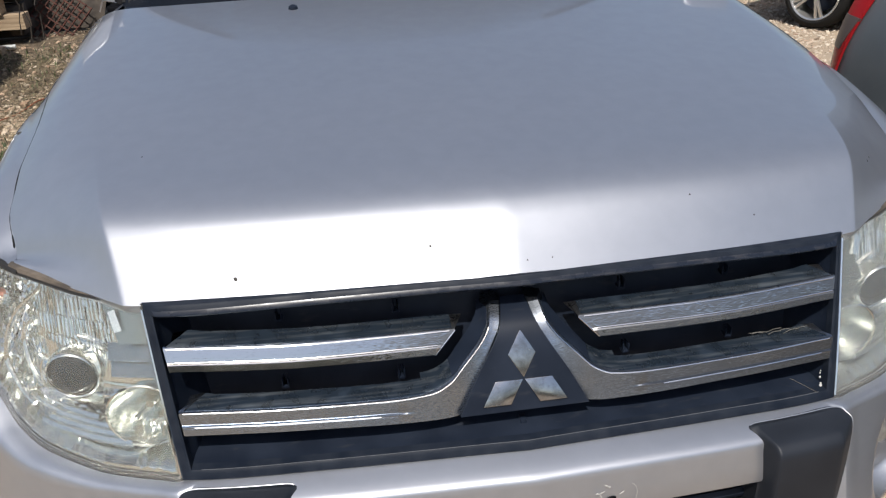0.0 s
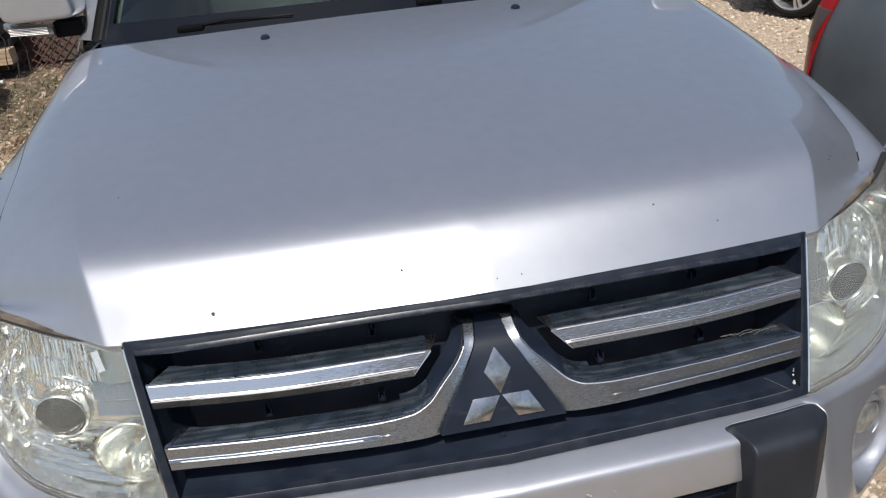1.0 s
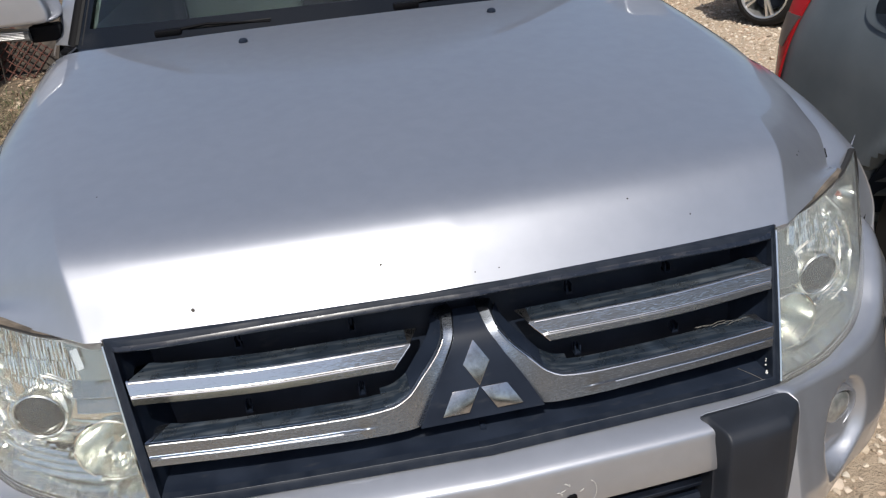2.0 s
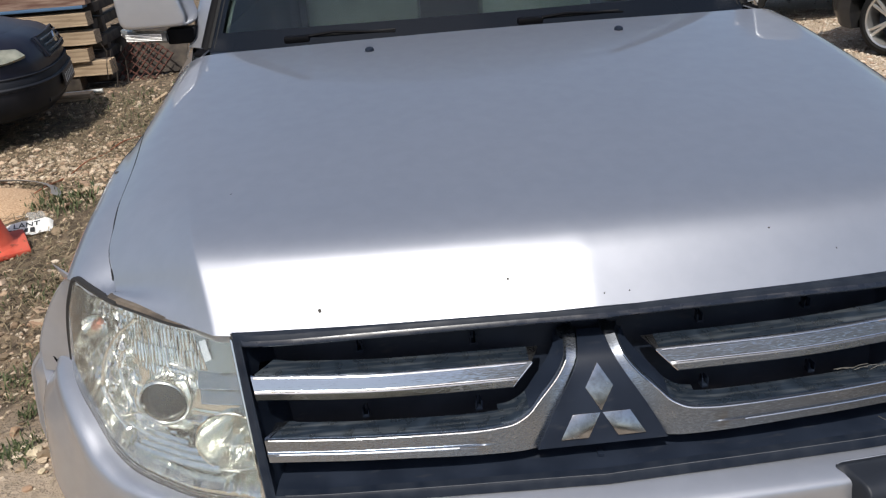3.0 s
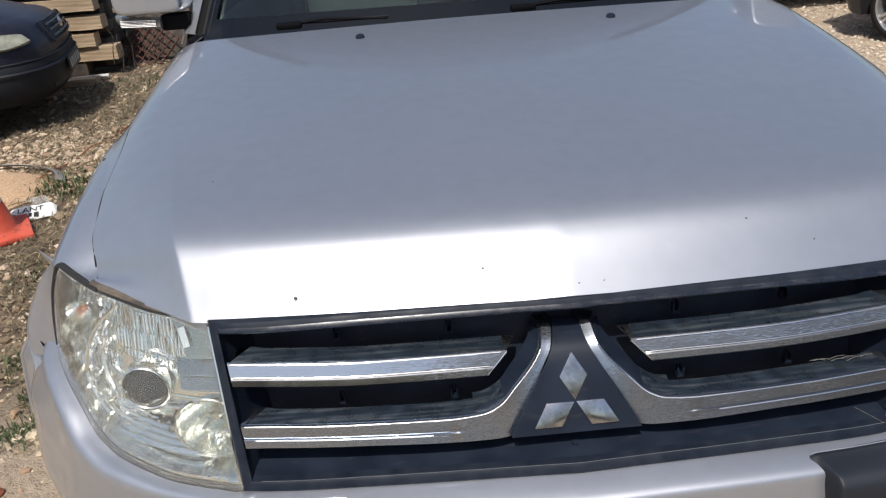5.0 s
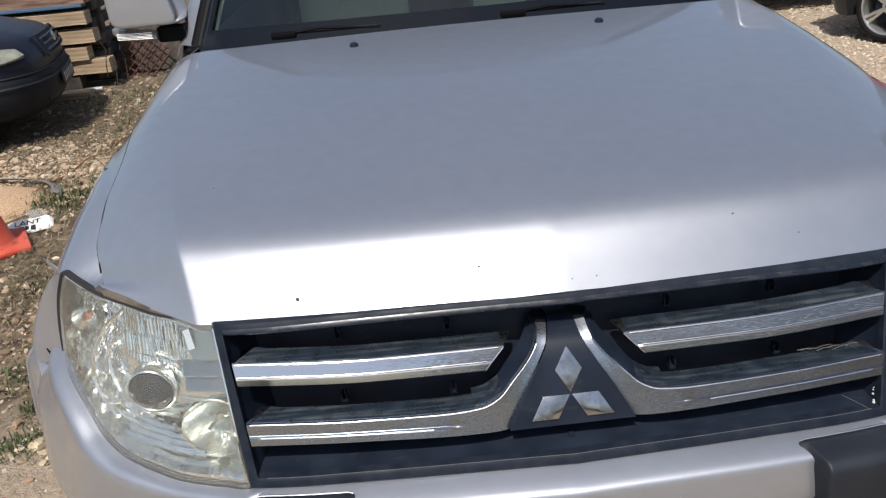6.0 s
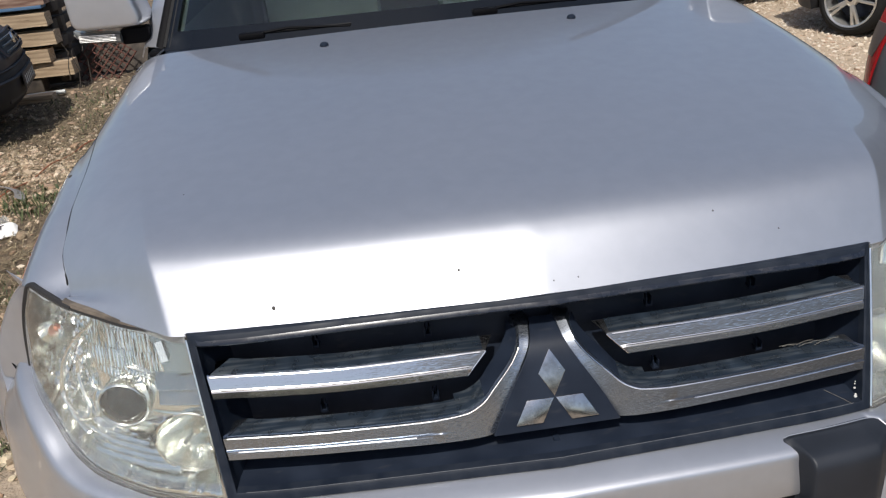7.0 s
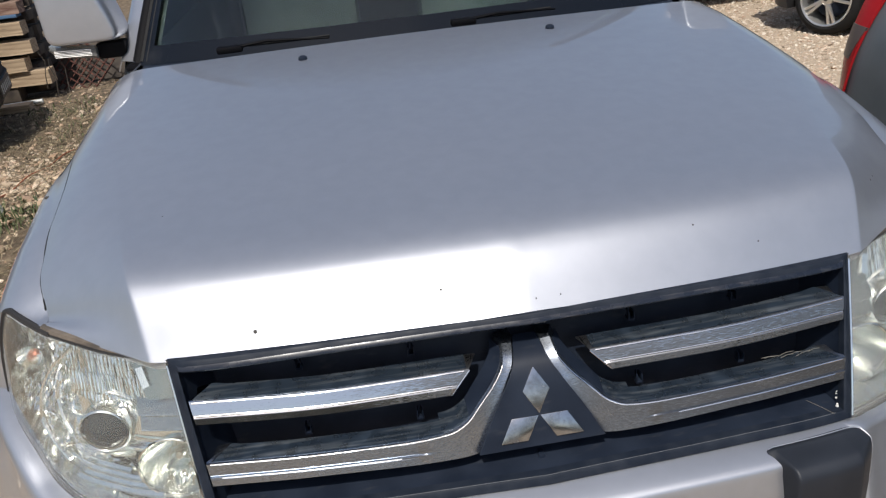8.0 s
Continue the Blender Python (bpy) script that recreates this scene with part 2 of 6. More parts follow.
def sweep(section, along, n, caps=True):
    """Sweeps a closed section: along(t) gives the section's points at t."""
    bm = bmesh.new()
    rings = [[bm.verts.new(p) for p in along(i / n)] for i in range(n + 1)]
    k = len(rings[0])
    for a, b in zip(rings, rings[1:]):
        for i in range(k):
            bm.faces.new((a[i], a[(i + 1) % k], b[(i + 1) % k], b[i]))
    if caps:
        bm.faces.new(rings[0][::-1])
        bm.faces.new(rings[-1])
    bmesh.ops.recalc_face_normals(bm, faces=bm.faces[:])
    return bm


def box(cx, cy, cz, sx, sy, sz, bevel=0.0, turn=0.0, bm=None, m=None):
    own = bm is None
    bm = bm or bmesh.new()
    g = bmesh.ops.create_cube(bm, size=1.0)["verts"]
    t = Matrix.Translation((cx, cy, cz)) @ Matrix.Rotation(turn, 4, "Z") @ Matrix.Diagonal((sx, sy, sz, 1))
    bmesh.ops.transform(bm, matrix=(m @ t if m else t), verts=g)
    if bevel:
        edges = list({e for v in g for e in v.link_edges})
        bmesh.ops.bevel(bm, geom=edges, offset=bevel, segments=2, affect="EDGES", profile=0.6)
    return bm


def tube(points, radius, sides=8, bm=None, taper=1.0):
    """A round bar along points."""
    bm = bm or bmesh.new()
    pts = [Vector(p) for p in points]
    rings = []
    for i, p in enumerate(pts):
        d = (pts[min(i + 1, len(pts) - 1)] - pts[max(i - 1, 0)]).normalized()
        a = d.orthogonal().normalized() if i == 0 else (last - last.dot(d) * d).normalized()
        last, b = a, d.cross(a)
        r = radius * lerp(1.0, taper, i / (len(pts) - 1))
        rings.append([bm.verts.new(p + r * (math.cos(k * math.tau / sides) * a + math.sin(k * math.tau / sides) * b)) for k in range(sides)])
    for p, q in zip(rings, rings[1:]):
        for k in range(sides):
            bm.faces.new((p[k], p[(k + 1) % sides], q[(k + 1) % sides], q[k]))
    bm.faces.new(rings[0][::-1])
    bm.faces.new(rings[-1])
    return bm


def lathe(profile, m=None, n=40, closed=False):
    """Turns (radius, height) points round the z axis, then lays them by m."""
    bm = bmesh.new()
    rings = []
    for r, h in profile:
        if r < 1e-6:
            rings.append([bm.verts.new((0, 0, h))])
        else:
            rings.append([bm.verts.new((r * math.cos(k * math.tau / n), r * math.sin(k * math.tau / n), h)) for k in range(n)])
    pairs = list(zip(rings, rings[1:])) + ([(rings[-1], rings[0])] if closed else [])
    for a, b in pairs:
        for k in range(n):
            q = [a[k % len(a)], a[(k + 1) % len(a)], b[(k + 1) % len(b)], b[k % len(b)]]
            q = [v for i, v in enumerate(q) if v not in q[:i]]
            if len(q) > 2:
                bm.faces.new(q)
    bmesh.ops.recalc_face_normals(bm, faces=bm.faces[:])
    if m:
        bmesh.ops.transform(bm, matrix=m, verts=bm.verts[:])
    return bm


def prism(outline, depth, m, bevel=0.0):
    """A flat outline (x, y), depth thick along its own z, laid by m."""
    bm = bmesh.new()
    f = bm.faces.new([bm.verts.new((x, y, 0)) for x, y in outline])
    g = bmesh.ops.extrude_face_region(bm, geom=[f])["geom"]
    bmesh.ops.translate(bm, vec=(0, 0, depth), verts=[v for v in g if isinstance(v, bmesh.types.BMVert)])
    bmesh.ops.recalc_face_normals(bm, faces=bm.faces[:])
    if bevel:
        bmesh.ops.bevel(bm, geom=bm.edges[:], offset=bevel, segments=2, affect="EDGES", profile=0.6)
    bmesh.ops.transform(bm, matrix=m, verts=bm.verts[:])
    return bm

# ---- the silver off-road car ----
suv = thing("parked_suv", "silver off-road car with chrome-barred black grille and hazed headlights", "car", (0, 2.3, 0))
SUV_IN = Matrix.Translation((0, -2.3, 0))


def suv_part(name, bm, material, parent=None, label="", **k):
    """A part of the car, built in the place's own metres."""
    if parent is None:
        bmesh.ops.transform(bm, matrix=SUV_IN, verts=bm.verts[:])
        return part(name, bm, material, suv, label, **k)
    bmesh.ops.transform(bm, matrix=SUV_IN, verts=bm.verts[:])
    return part(name, bm, material, parent, label, **k)


# plan of the nose: depth by distance from the middle; it leans back by LEANS as it rises
NOSE = spline((0, -0.045), (0.3, -0.030), (0.509, -0.009), (0.544, 0.011), (0.65, 0.072), (0.753, 0.143), (0.84, 0.227), (0.90, 0.315), (0.93, 0.40))
LEANS, NOSE_Z = 0.40, 0.83


def nose(x, z):
    return NOSE(abs(x)) + LEANS * (z - NOSE_Z)


# hood
H_SIDE = spline((0, 0.753), (0.12, 0.779), (0.4, 0.826), (0.5, 0.846), (0.6, 0.861), (0.7, 0.870), (1, 0.884))
R_FROM = 0.85
R_DEPTH = spline((0.3, 0.040), (0.6, 0.080), (0.8, 0.101), (0.92, 0.106), (1, 0.092))
H_LINE = spline((0, 0.9985), (0.10, 0.9978), (0.17, 0.9966), (0.225, 0.992), (0.31, 0.975), (0.407, 0.959), (0.5, 0.951), (0.65, 0.955), (1, 0.968))
H_INNER = spline((0, 0.055), (0.4, 0.068), (0.65, 0.090), (0.75, 0.104), (1.05, 0.146))


def H_FRONT(a, crease=0.748):
    """How far back the hood's front edge lies; it turns sharply at the side crease."""
    k = a - crease
    return H_INNER(a) + 0.20 * (k + math.sqrt(k * k + 0.00001))

H_BACK = spline((0, 1.185), (0.6, 1.205), (1, 1.235))
H_RISE = spline((0, 1.078), (0.018, 1.101), (0.040, 1.128), (0.058, 1.1478), (0.076, 1.1618), (0.096, 1.1712), (0.12, 1.1782), (0.15, 1.1848), (0.22, 1.1960), (0.40, 1.2235), (0.70, 1.2575), (0.90, 1.2783), (1, 1.2865))
H_CREASE = spline((0, 0.748), (0.08, 0.767), (0.25, 0.795), (0.42, 0.825), (0.6, 0.875), (1, 0.935))
H_EDGE_DROP = spline((0, 0), (0.72, 0.016), (0.86, 0.0125), (1, 0.011))


def hood_at(u, t):
    a = abs(u)
    x = a * H_SIDE(t) + 0.0075 * math.exp(-((t - 0.132) / 0.045) ** 2) * smooth(0.90, 1, a)
    soft_a = a * math.tanh(a / 0.022)
    uc = H_CREASE(t)
    y = lerp(H_FRONT(soft_a, uc), H_BACK(a), t)
    k = max(a - uc, 0) / (1 - uc)
    fold = 0.062 * (math.sqrt(k * k + 0.00004) - 0.00632)
    roll = max(0, (a - R_FROM) / (1 - R_FROM))
    side = lerp(0.037 * a ** 12, R_DEPTH(t) * roll ** 2.35, smooth(0.30, 0.70, t))
    side = lerp(fold, side, smooth(0.07, 0.27, t))
    drop = (0.006 * (math.sqrt(a * a + 0.0004) - 0.02) + 0.012 * a * a) + side
    knuckle = 0.006 * smooth(0.80, 0.97, a) * smooth(0.90, 1, t)
    drop = lerp(H_EDGE_DROP(soft_a), drop, smooth(0, 0.06, t)) + knuckle
    return Vector((math.copysign(x, u), y, H_RISE(t) - drop))


def hood_grid(p, t):
    """Columns that keep to the creases: p is 0 on the middle fold and 1 on the side crease."""
    q, uc = abs(p), H_CREASE(t)
    return hood_at(math.copysign(uc * q if q < 1 else uc + (H_LINE(t) - uc) * (q - 1), p), t)


half = [0.0, 0.003, 0.008, 0.016, 0.03] + steps(0.05, 0.94, 40) + [0.96, 0.975, 0.987, 0.994, 1.0, 1.012, 1.03, 1.06, 1.10] + steps(1.15, 2, 34)
hood_u = sorted({round(s * v, 5) for v in half for s in (-1, 1)})
hood_v = sorted({round(v, 5) for v in steps(0, 0.16, 44) + steps(0.16, 0.94, 46) + steps(0.94, 1, 9)})
hood_bm = sheet(hood_grid, hood_u, hood_v, thick=0.0)
g = bmesh.ops.extrude_edge_only(hood_bm, edges=[e for e in hood_bm.edges if e.is_boundary])["geom"]
for v in g:
    if isinstance(v, bmesh.types.BMVert):
        v.co.z -= 0.016
        v.co.x *= 0.993
        v.co.y += 0.006 if v.co.y < 0.5 else -0.004
bmesh.ops.recalc_face_normals(hood_bm, faces=hood_bm.faces[:])
hood = suv_part("hood", hood_bm, PAINT, label="silver painted hood with stone chips", sharp=50)


def on_hood(x, y):
    """The hood's height and normal under a place."""
    u, t = x / 0.79, 0.5
    for _ in range(12):
        u = x / H_SIDE(t)
        a = min(abs(u), 1)
        t = min(max((y - H_FRONT(a)) / (H_BACK(a) - H_FRONT(a)), 0), 1)
    p = hood_at(u, t)
    n = (hood_at(u + 0.01, t) - hood_at(u - 0.01, t)).cross(hood_at(u, min(t + 0.01, 1)) - hood_at(u, max(t - 0.01, 0))).normalized()
    return p, n


def on_surface(p, n):
    return Matrix.Translation(p) @ n.to_track_quat("Z", "Y").to_matrix().to_4x4()


for s in (-1, 1):
    p, n = on_hood(s * 0.319, 1.081)
    bm = lathe([(0, 0.009), (0.006, 0.009), (0.0105, 0.006), (0.012, 0.0), (0.012, -0.004)], on_surface(p, n), 14)
    suv_part("washer_nozzle", bm, BLACK, hood, "black washer nozzle")
for x, y, r in ((-0.401, 0.099, 0.0034), (-0.119, 0.095, 0.0024), (0.288, 0.130, 0.0016), (-0.559, 0.363, 0.0015), (0.388, 0.110, 0.0014), (-0.246, 0.108, 0.0013), (0.019, 0.068, 0.0012), (0.057, 0.070, 0.0013), (0.654, 0.237, 0.0022), (0.666, 0.251, 0.0016)):
    p, n = on_hood(x, y)
    bm = lathe([(0, 0.0004), (r * 0.6, 0.0004), (r, 0.0), (r, -0.001)], on_surface(p, n), 9)
    for v in bm.verts:
        v.co += Vector((noise.noise(v.co * 900), noise.noise(v.co * 900 + Vector((5, 0, 0))), 0)) * r * 0.35
    suv_part("paint_chip", bm, CHIP, hood, "dark stone chip in the paint")

# fenders
F_OUT = spline((0.24, 0.868), (0.30, 0.884), (0.36, 0.895), (0.45, 0.899), (0.6, 0.895), (0.75, 0.890), (0.9, 0.884), (1.2, 0.884), (1.47, 0.890))


def seam(y):
    """The hood's side edge, and the line it goes on along behind the hood."""
    return hood_at(1, min(max((y - 0.238) / (1.235 - 0.238), 0), 0.93))


WHEEL_Y, WHEEL_R = 0.86, 0.385


def fender_at(s, w, v):
    """w: from the hood's seam (0) over the shoulder to the lower edge (1)."""
    y0 = spline((0, 0.245), (0.12, 0.283), (0.26, 0.325), (0.36, 0.355), (0.5, 0.395), (0.66, 0.410), (0.92, 0.400), (1, 0.39))(max(w, 0))
    y = lerp(y0, 1.46, v)
    q = seam(y)
    xi, zt = q.x + 0.0024, q.z - 0.001
    if w < 0:
        # the strip that the wing turns in over its top, up to the hood's shut line
        t = min(max((y - 0.238) / (1.235 - 0.238), 0), 0.93)
        q = hood_at(lerp(1, min(H_LINE(t) + 0.0034, 1), -w / 0.12), t)
        return Vector((s * (q.x + 0.0024 * (1 + w / 0.12)), y, q.z - 0.001))
    xo = max(F_OUT(y) - 0.008, xi + 0.004)
    arch = WHEEL_R + math.sqrt(max(0.47 ** 2 - (y - WHEEL_Y) ** 2, 0)) if abs(y - WHEEL_Y) < 0.47 else 0
    zb = max(0.42 if y > 1.2 else 0.62, arch)
    if y < 0.62:
        zb = max(zb, lerp(0.86, 0.62, smooth(0.34, 0.5, y)))
    shoulder = zt - 0.056 - 0.020 * math.exp(-((y - 0.5) / 0.14) ** 2)
    if w < 0.45:
        k = w / 0.45
        x = lerp(xi, xo, math.sin(k * math.pi / 2) * 0.35 + k * 0.65)
        z = zt + (shoulder - zt) * (0.35 * k + 0.65 * k ** 2.6)
    else:
        k = (w - 0.45) / 0.55
        z = lerp(shoulder, zb, k)
        x = xo + (lerp(0.036, 0.120, smooth(0.64, 0.42, y)) - 0.030 * smooth(0.75, 1.1, y)) * lerp(0.86, 1, smooth(0, 0.05, v)) * math.sin(min(k * 1.5, 1) * math.pi / 2)
    return Vector((s * x, y, z))


for s in (-1, 1):
    bm = sheet(lambda w, v: fender_at(s, w, v), [-0.12, -0.10, -0.08, -0.06, -0.04, -0.02] + steps(0, 1, 30), steps(0, 1, 60), flip=s < 0, thick=0.0)
    bmesh.ops.remove_doubles(bm, verts=bm.verts[:], dist=0.00001)
    g = bmesh.ops.extrude_edge_only(bm, edges=[e for e in bm.edges if e.is_boundary])["geom"]
    for v in g:
        if isinstance(v, bmesh.types.BMVert):
            inner = abs(v.co.x) < seam(v.co.y).x + 0.012
            v.co.x -= 0 if inner else s * 0.018
            v.co.z -= 0.03 if inner else 0.012
            v.co.y += 0.01 if v.co.y < 0.7 else 0
    bmesh.ops.recalc_face_normals(bm, faces=bm.faces[:])
    suv_part("fender", bm, PAINT, label="silver front wing", sharp=50)
    seal = [hood_at(s * (H_LINE(t) + 0.0022), t) - Vector((0, 0, 0.0095)) for t in steps(0.03, 0.96, 60)]
    suv_part("seam_seal", tube(seal, 0.0052, 6), RUBBER)
p = fender_at(-1, 0.10, 0.30)
suv_part("paint_chip", lathe([(0, 0.001), (0.004, 0.001), (0.0055, 0), (0.0055, -0.002)], Matrix.Translation(p + Vector((0, 0, 0.0005))), 9), CHIP)

# grille: a recessed black tray with a raised rim
G_TOP, G_BOT = 1.068, 0.829


def rim_point(u, v, inset=0.0, back=0.0):
    """u: -1 to 1 across, v: 0 bottom to 1 top."""
    z = lerp(G_BOT + inset, G_TOP - 0.004 - inset + 0.010 * (1 - abs(u) ** 2), v)
    z += 0.004 * (1 - u * u) * (1 - v)
    x = u * (lerp(0.506, 0.534, v) - inset)
    return Vector((x, nose(x, z) + back, z))


def ring_strip(bm, profiles, n=48):
    """Joins closed loops round the rim."""
    loops = []
    for inset, back in profiles:
        pts = [rim_point(u, 0, inset, back) for u in steps(-1, 1, n)][:-1]
        pts += [rim_point(1, v, inset, back) for v in steps(0, 1, 10)][:-1]
        pts += [rim_point(-u, 1, inset, back) for u in steps(-1, 1, n)][:-1]
        pts += [rim_point(-1, 1 - v, inset, back) for v in steps(0, 1, 10)][:-1]
        loops.append([bm.verts.new(p) for p in pts])
    for a, b in zip(loops, loops[1:]):
        for i in range(len(a)):
            j = (i + 1) % len(a)
            bm.faces.new((a[i], a[j], b[j], b[i]))
    return loops


bm = bmesh.new()
ring_strip(bm, [(-0.002, 0.03), (-0.002, 0.0), (0.000, -0.002), (0.010, -0.003), (0.013, -0.001), (0.014, 0.012)])
bmesh.ops.recalc_face_normals(bm, faces=bm.faces[:])
grille = suv_part("grille", bm, GLOSS, label="black grille frame, dusty and scratched")
bm = bmesh.new()
loops = ring_strip(bm, [(0.013, 0.008), (0.016, 0.03), (0.040, 0.085), (0.042, 0.090)])
mid = 48
low = loops[-1][:mid + 1]
top = loops[-1][mid + 10:2 * mid + 11][::-1]
for i in range(mid):
    bm.faces.new((low[i], low[i + 1], top[i + 1], top[i]))
right = loops[-1][mid:mid + 11]
bm.faces.new(right)
left = loops[-1][2 * mid + 10:] + [loops[-1][0]]
bm.faces.new(left)
bmesh.ops.recalc_face_normals(bm, faces=bm.faces[:])
for f in bm.faces:
    f.normal_flip()
suv_part("grille_tray", bm, BLACK, grille, "matt black recess behind the bars")
edge = [rim_point(u, 0, 0.0135, -0.0012) for u in steps(-0.97, 0.97, 70)]
suv_part("frame_edge", tube(edge, 0.0006, 5), SCUFF, grille, "worn pale edge of the grille frame")
# clips: a pair of thin fins on a foot, in rows behind the bars
for x in (0.176, 0.350):
    for z, back in ((1.017, 0.048), (0.924, 0.046), (0.846, 0.046)):
        for side in (-1, 1):
            y = nose(x, z) + back
            bm = bmesh.new()
            for fin in (-1, 1):
                box(side * x + fin * 0.0034, y + 0.012, z + 0.002, 0.0020, 0.016, 0.014, 0.0006, fin * 0.12, bm)
            box(side * x, y + 0.012, z - 0.006, 0.011, 0.016, 0.005, 0.0015, 0, bm)
            suv_part("clip", bm, BLACK, grille)
bm = box(0, nose(0, 0.846) + 0.044, 0.846, 0.010, 0.022, 0.020, 0.002)
box(0, nose(0, 0.846) + 0.042, 0.837, 0.018, 0.026, 0.007, 0.002, 0, bm)
suv_part("clip", bm, BLACK, grille)
# the gasket between hood and grille
pts = [(x, H_FRONT(abs(x) / 0.753) + 0.020, hood_at(x / 0.753, 0).z - 0.016) for x in steps(-0.53, 0.53, 40)]
suv_part("hood_gasket", tube(pts, 0.007, 8), RUBBER)

# chrome bars
BAR_A = spline((0, 0.094, 0.047, 0.998), (0.5, 0.30, 0.043, 1.004), (1, 0.510, 0.056, 1.013))
BAR_SECT = [(0.034, 0.005), (0.030, 0.0055), (0.004, 0.0012), (0.0012, 0.0004), (0, -0.0014), (-0.0075, -0.0185), (-0.0060, -0.0200),
            (-0.0084, -0.0222), (-0.0100, -0.0232), (-0.0130, -0.0320), (-0.0115, -0.0340), (0.02, -0.034)]


def upper_bar(s):
    def ring(t):
        c = BAR_A(t)
        slant = lambda dz: 0.032 * (-dz / 0.033) * max(0, 1 - t * 14) - (0.0 if t < 0.9 else 0.005 * (-dz / 0.033))
        tilt = -0.012 * (0 if t < 0.5 else (t - 0.5) * 2)
        out = []
        for dy, dz in BAR_SECT:
            back = dy > 0.015
            x = c[0] + slant(dz) + (-0.009 if back and t < 0.02 else 0) + ((-0.034 if t > 0.98 else 0) if back and dz > 0 else 0)
            out.append((s * x, c[1] + dy, c[2] + dz))
        return out
    return sweep(None, ring, 40)


ARM_O = spline((0, 0.498, 0.014, 0.929), (0.28, 0.33, 0.000, 0.9245), (0.52, 0.185, -0.004, 0.9215), (0.62, 0.138, -0.002, 0.9235),
               (0.70, 0.110, 0.004, 0.933), (0.78, 0.087, 0.016, 0.952), (0.90, 0.052, 0.036, 0.986), (0.95, 0.042, 0.048, 1.001), (1, 0.037, 0.078, 1.020))
ARM_I = spline((0, 0.495, 0.006, 0.894), (0.28, 0.33, -0.010, 0.892), (0.52, 0.185, -0.016, 0.887), (0.62, 0.130, -0.014, 0.8845),
               (0.70, 0.099, -0.008, 0.883), (0.78, 0.075, 0.007, 0.921), (0.90, 0.041, 0.032, 0.978), (0.95, 0.028, 0.047, 0.999), (1, 0.021, 0.082, 1.020))


def lower_bar(s):
    def ring(t):
        o, i = Vector(ARM_O(t)), Vector(ARM_I(t))
        k = smooth(0.55, 0.82, t)
        out = (o - i).normalized()
        back = Vector((0, lerp(0.036, 0.026, k), 0)) + out * lerp(0.004, 0.010, k)
        fade = 1 - smooth(0.50, 0.56, t)
        front = Vector((0, -1, 0.35)).normalized()
        pts = [o + back, o + back * 0.12 + out * 0.0008, o + back * 0.03, o + front * 0.0006]
        for f, h in ((0.52, 0.0), (0.57, -0.0014 * fade), (0.62, 0.0018 * fade), (0.67, 0.0014 * fade), (0.72, 0.0)):
            pts.append(o.lerp(i, f) + front * h)
        pts += [i, i + Vector((0, 0.004, -0.002)) * (1 - k) + Vector((-0.003, 0.006, -0.001)) * k, i + Vector((0, 0.03, 0)) + (o - i) * 0.1]
        if t < 0.02:
            pts[0] = pts[0] + Vector((-0.03, 0, 0))
        return [(s * p.x, p.y, p.z) for p in pts]
    return sweep(None, ring, 90)


def bar_top(edge, back, t0, t1):
    """The bar's upper face, as a thin skin."""
    return lambda s: sheet(lambda t, v: (lambda p: Vector((s * p.x, p.y, p.z + 0.0012)))(Vector(edge(t)) + back(t) * lerp(0.10, 0.96, v)), steps(t0, t1, 50), steps(0, 1, 4), flip=s > 0, thick=0.0008)


top_a = bar_top(BAR_A, lambda t: Vector((-0.03 * smooth(0.85, 1.0, t), 0.034, 0.0052)), 0.01, 0.995)
top_b = bar_top(ARM_O, lambda t: Vector((-0.03 * smooth(0.1, 0, t), 0.036, 0.0045)), 0.01, 0.60)
for s in (-1, 1):
    suv_part("bar_top", top_a(s), CHROME_DUSTY_REFLECT, label="dusty upper face of a chrome bar, dark reflection in its colour")
    suv_part("bar_top", top_b(s), CHROME_DUSTY_REFLECT, label="dusty upper face of a chrome bar, dark reflection in its colour")
    suv_part("upper_bar", upper_bar(s), CHROME, label="pitted chrome grille bar", sharp=28)
    suv_part("lower_bar", lower_bar(s), CHROME_DULL_SKY, label="pitted chrome grille bar that bends up beside the badge", sharp=28)

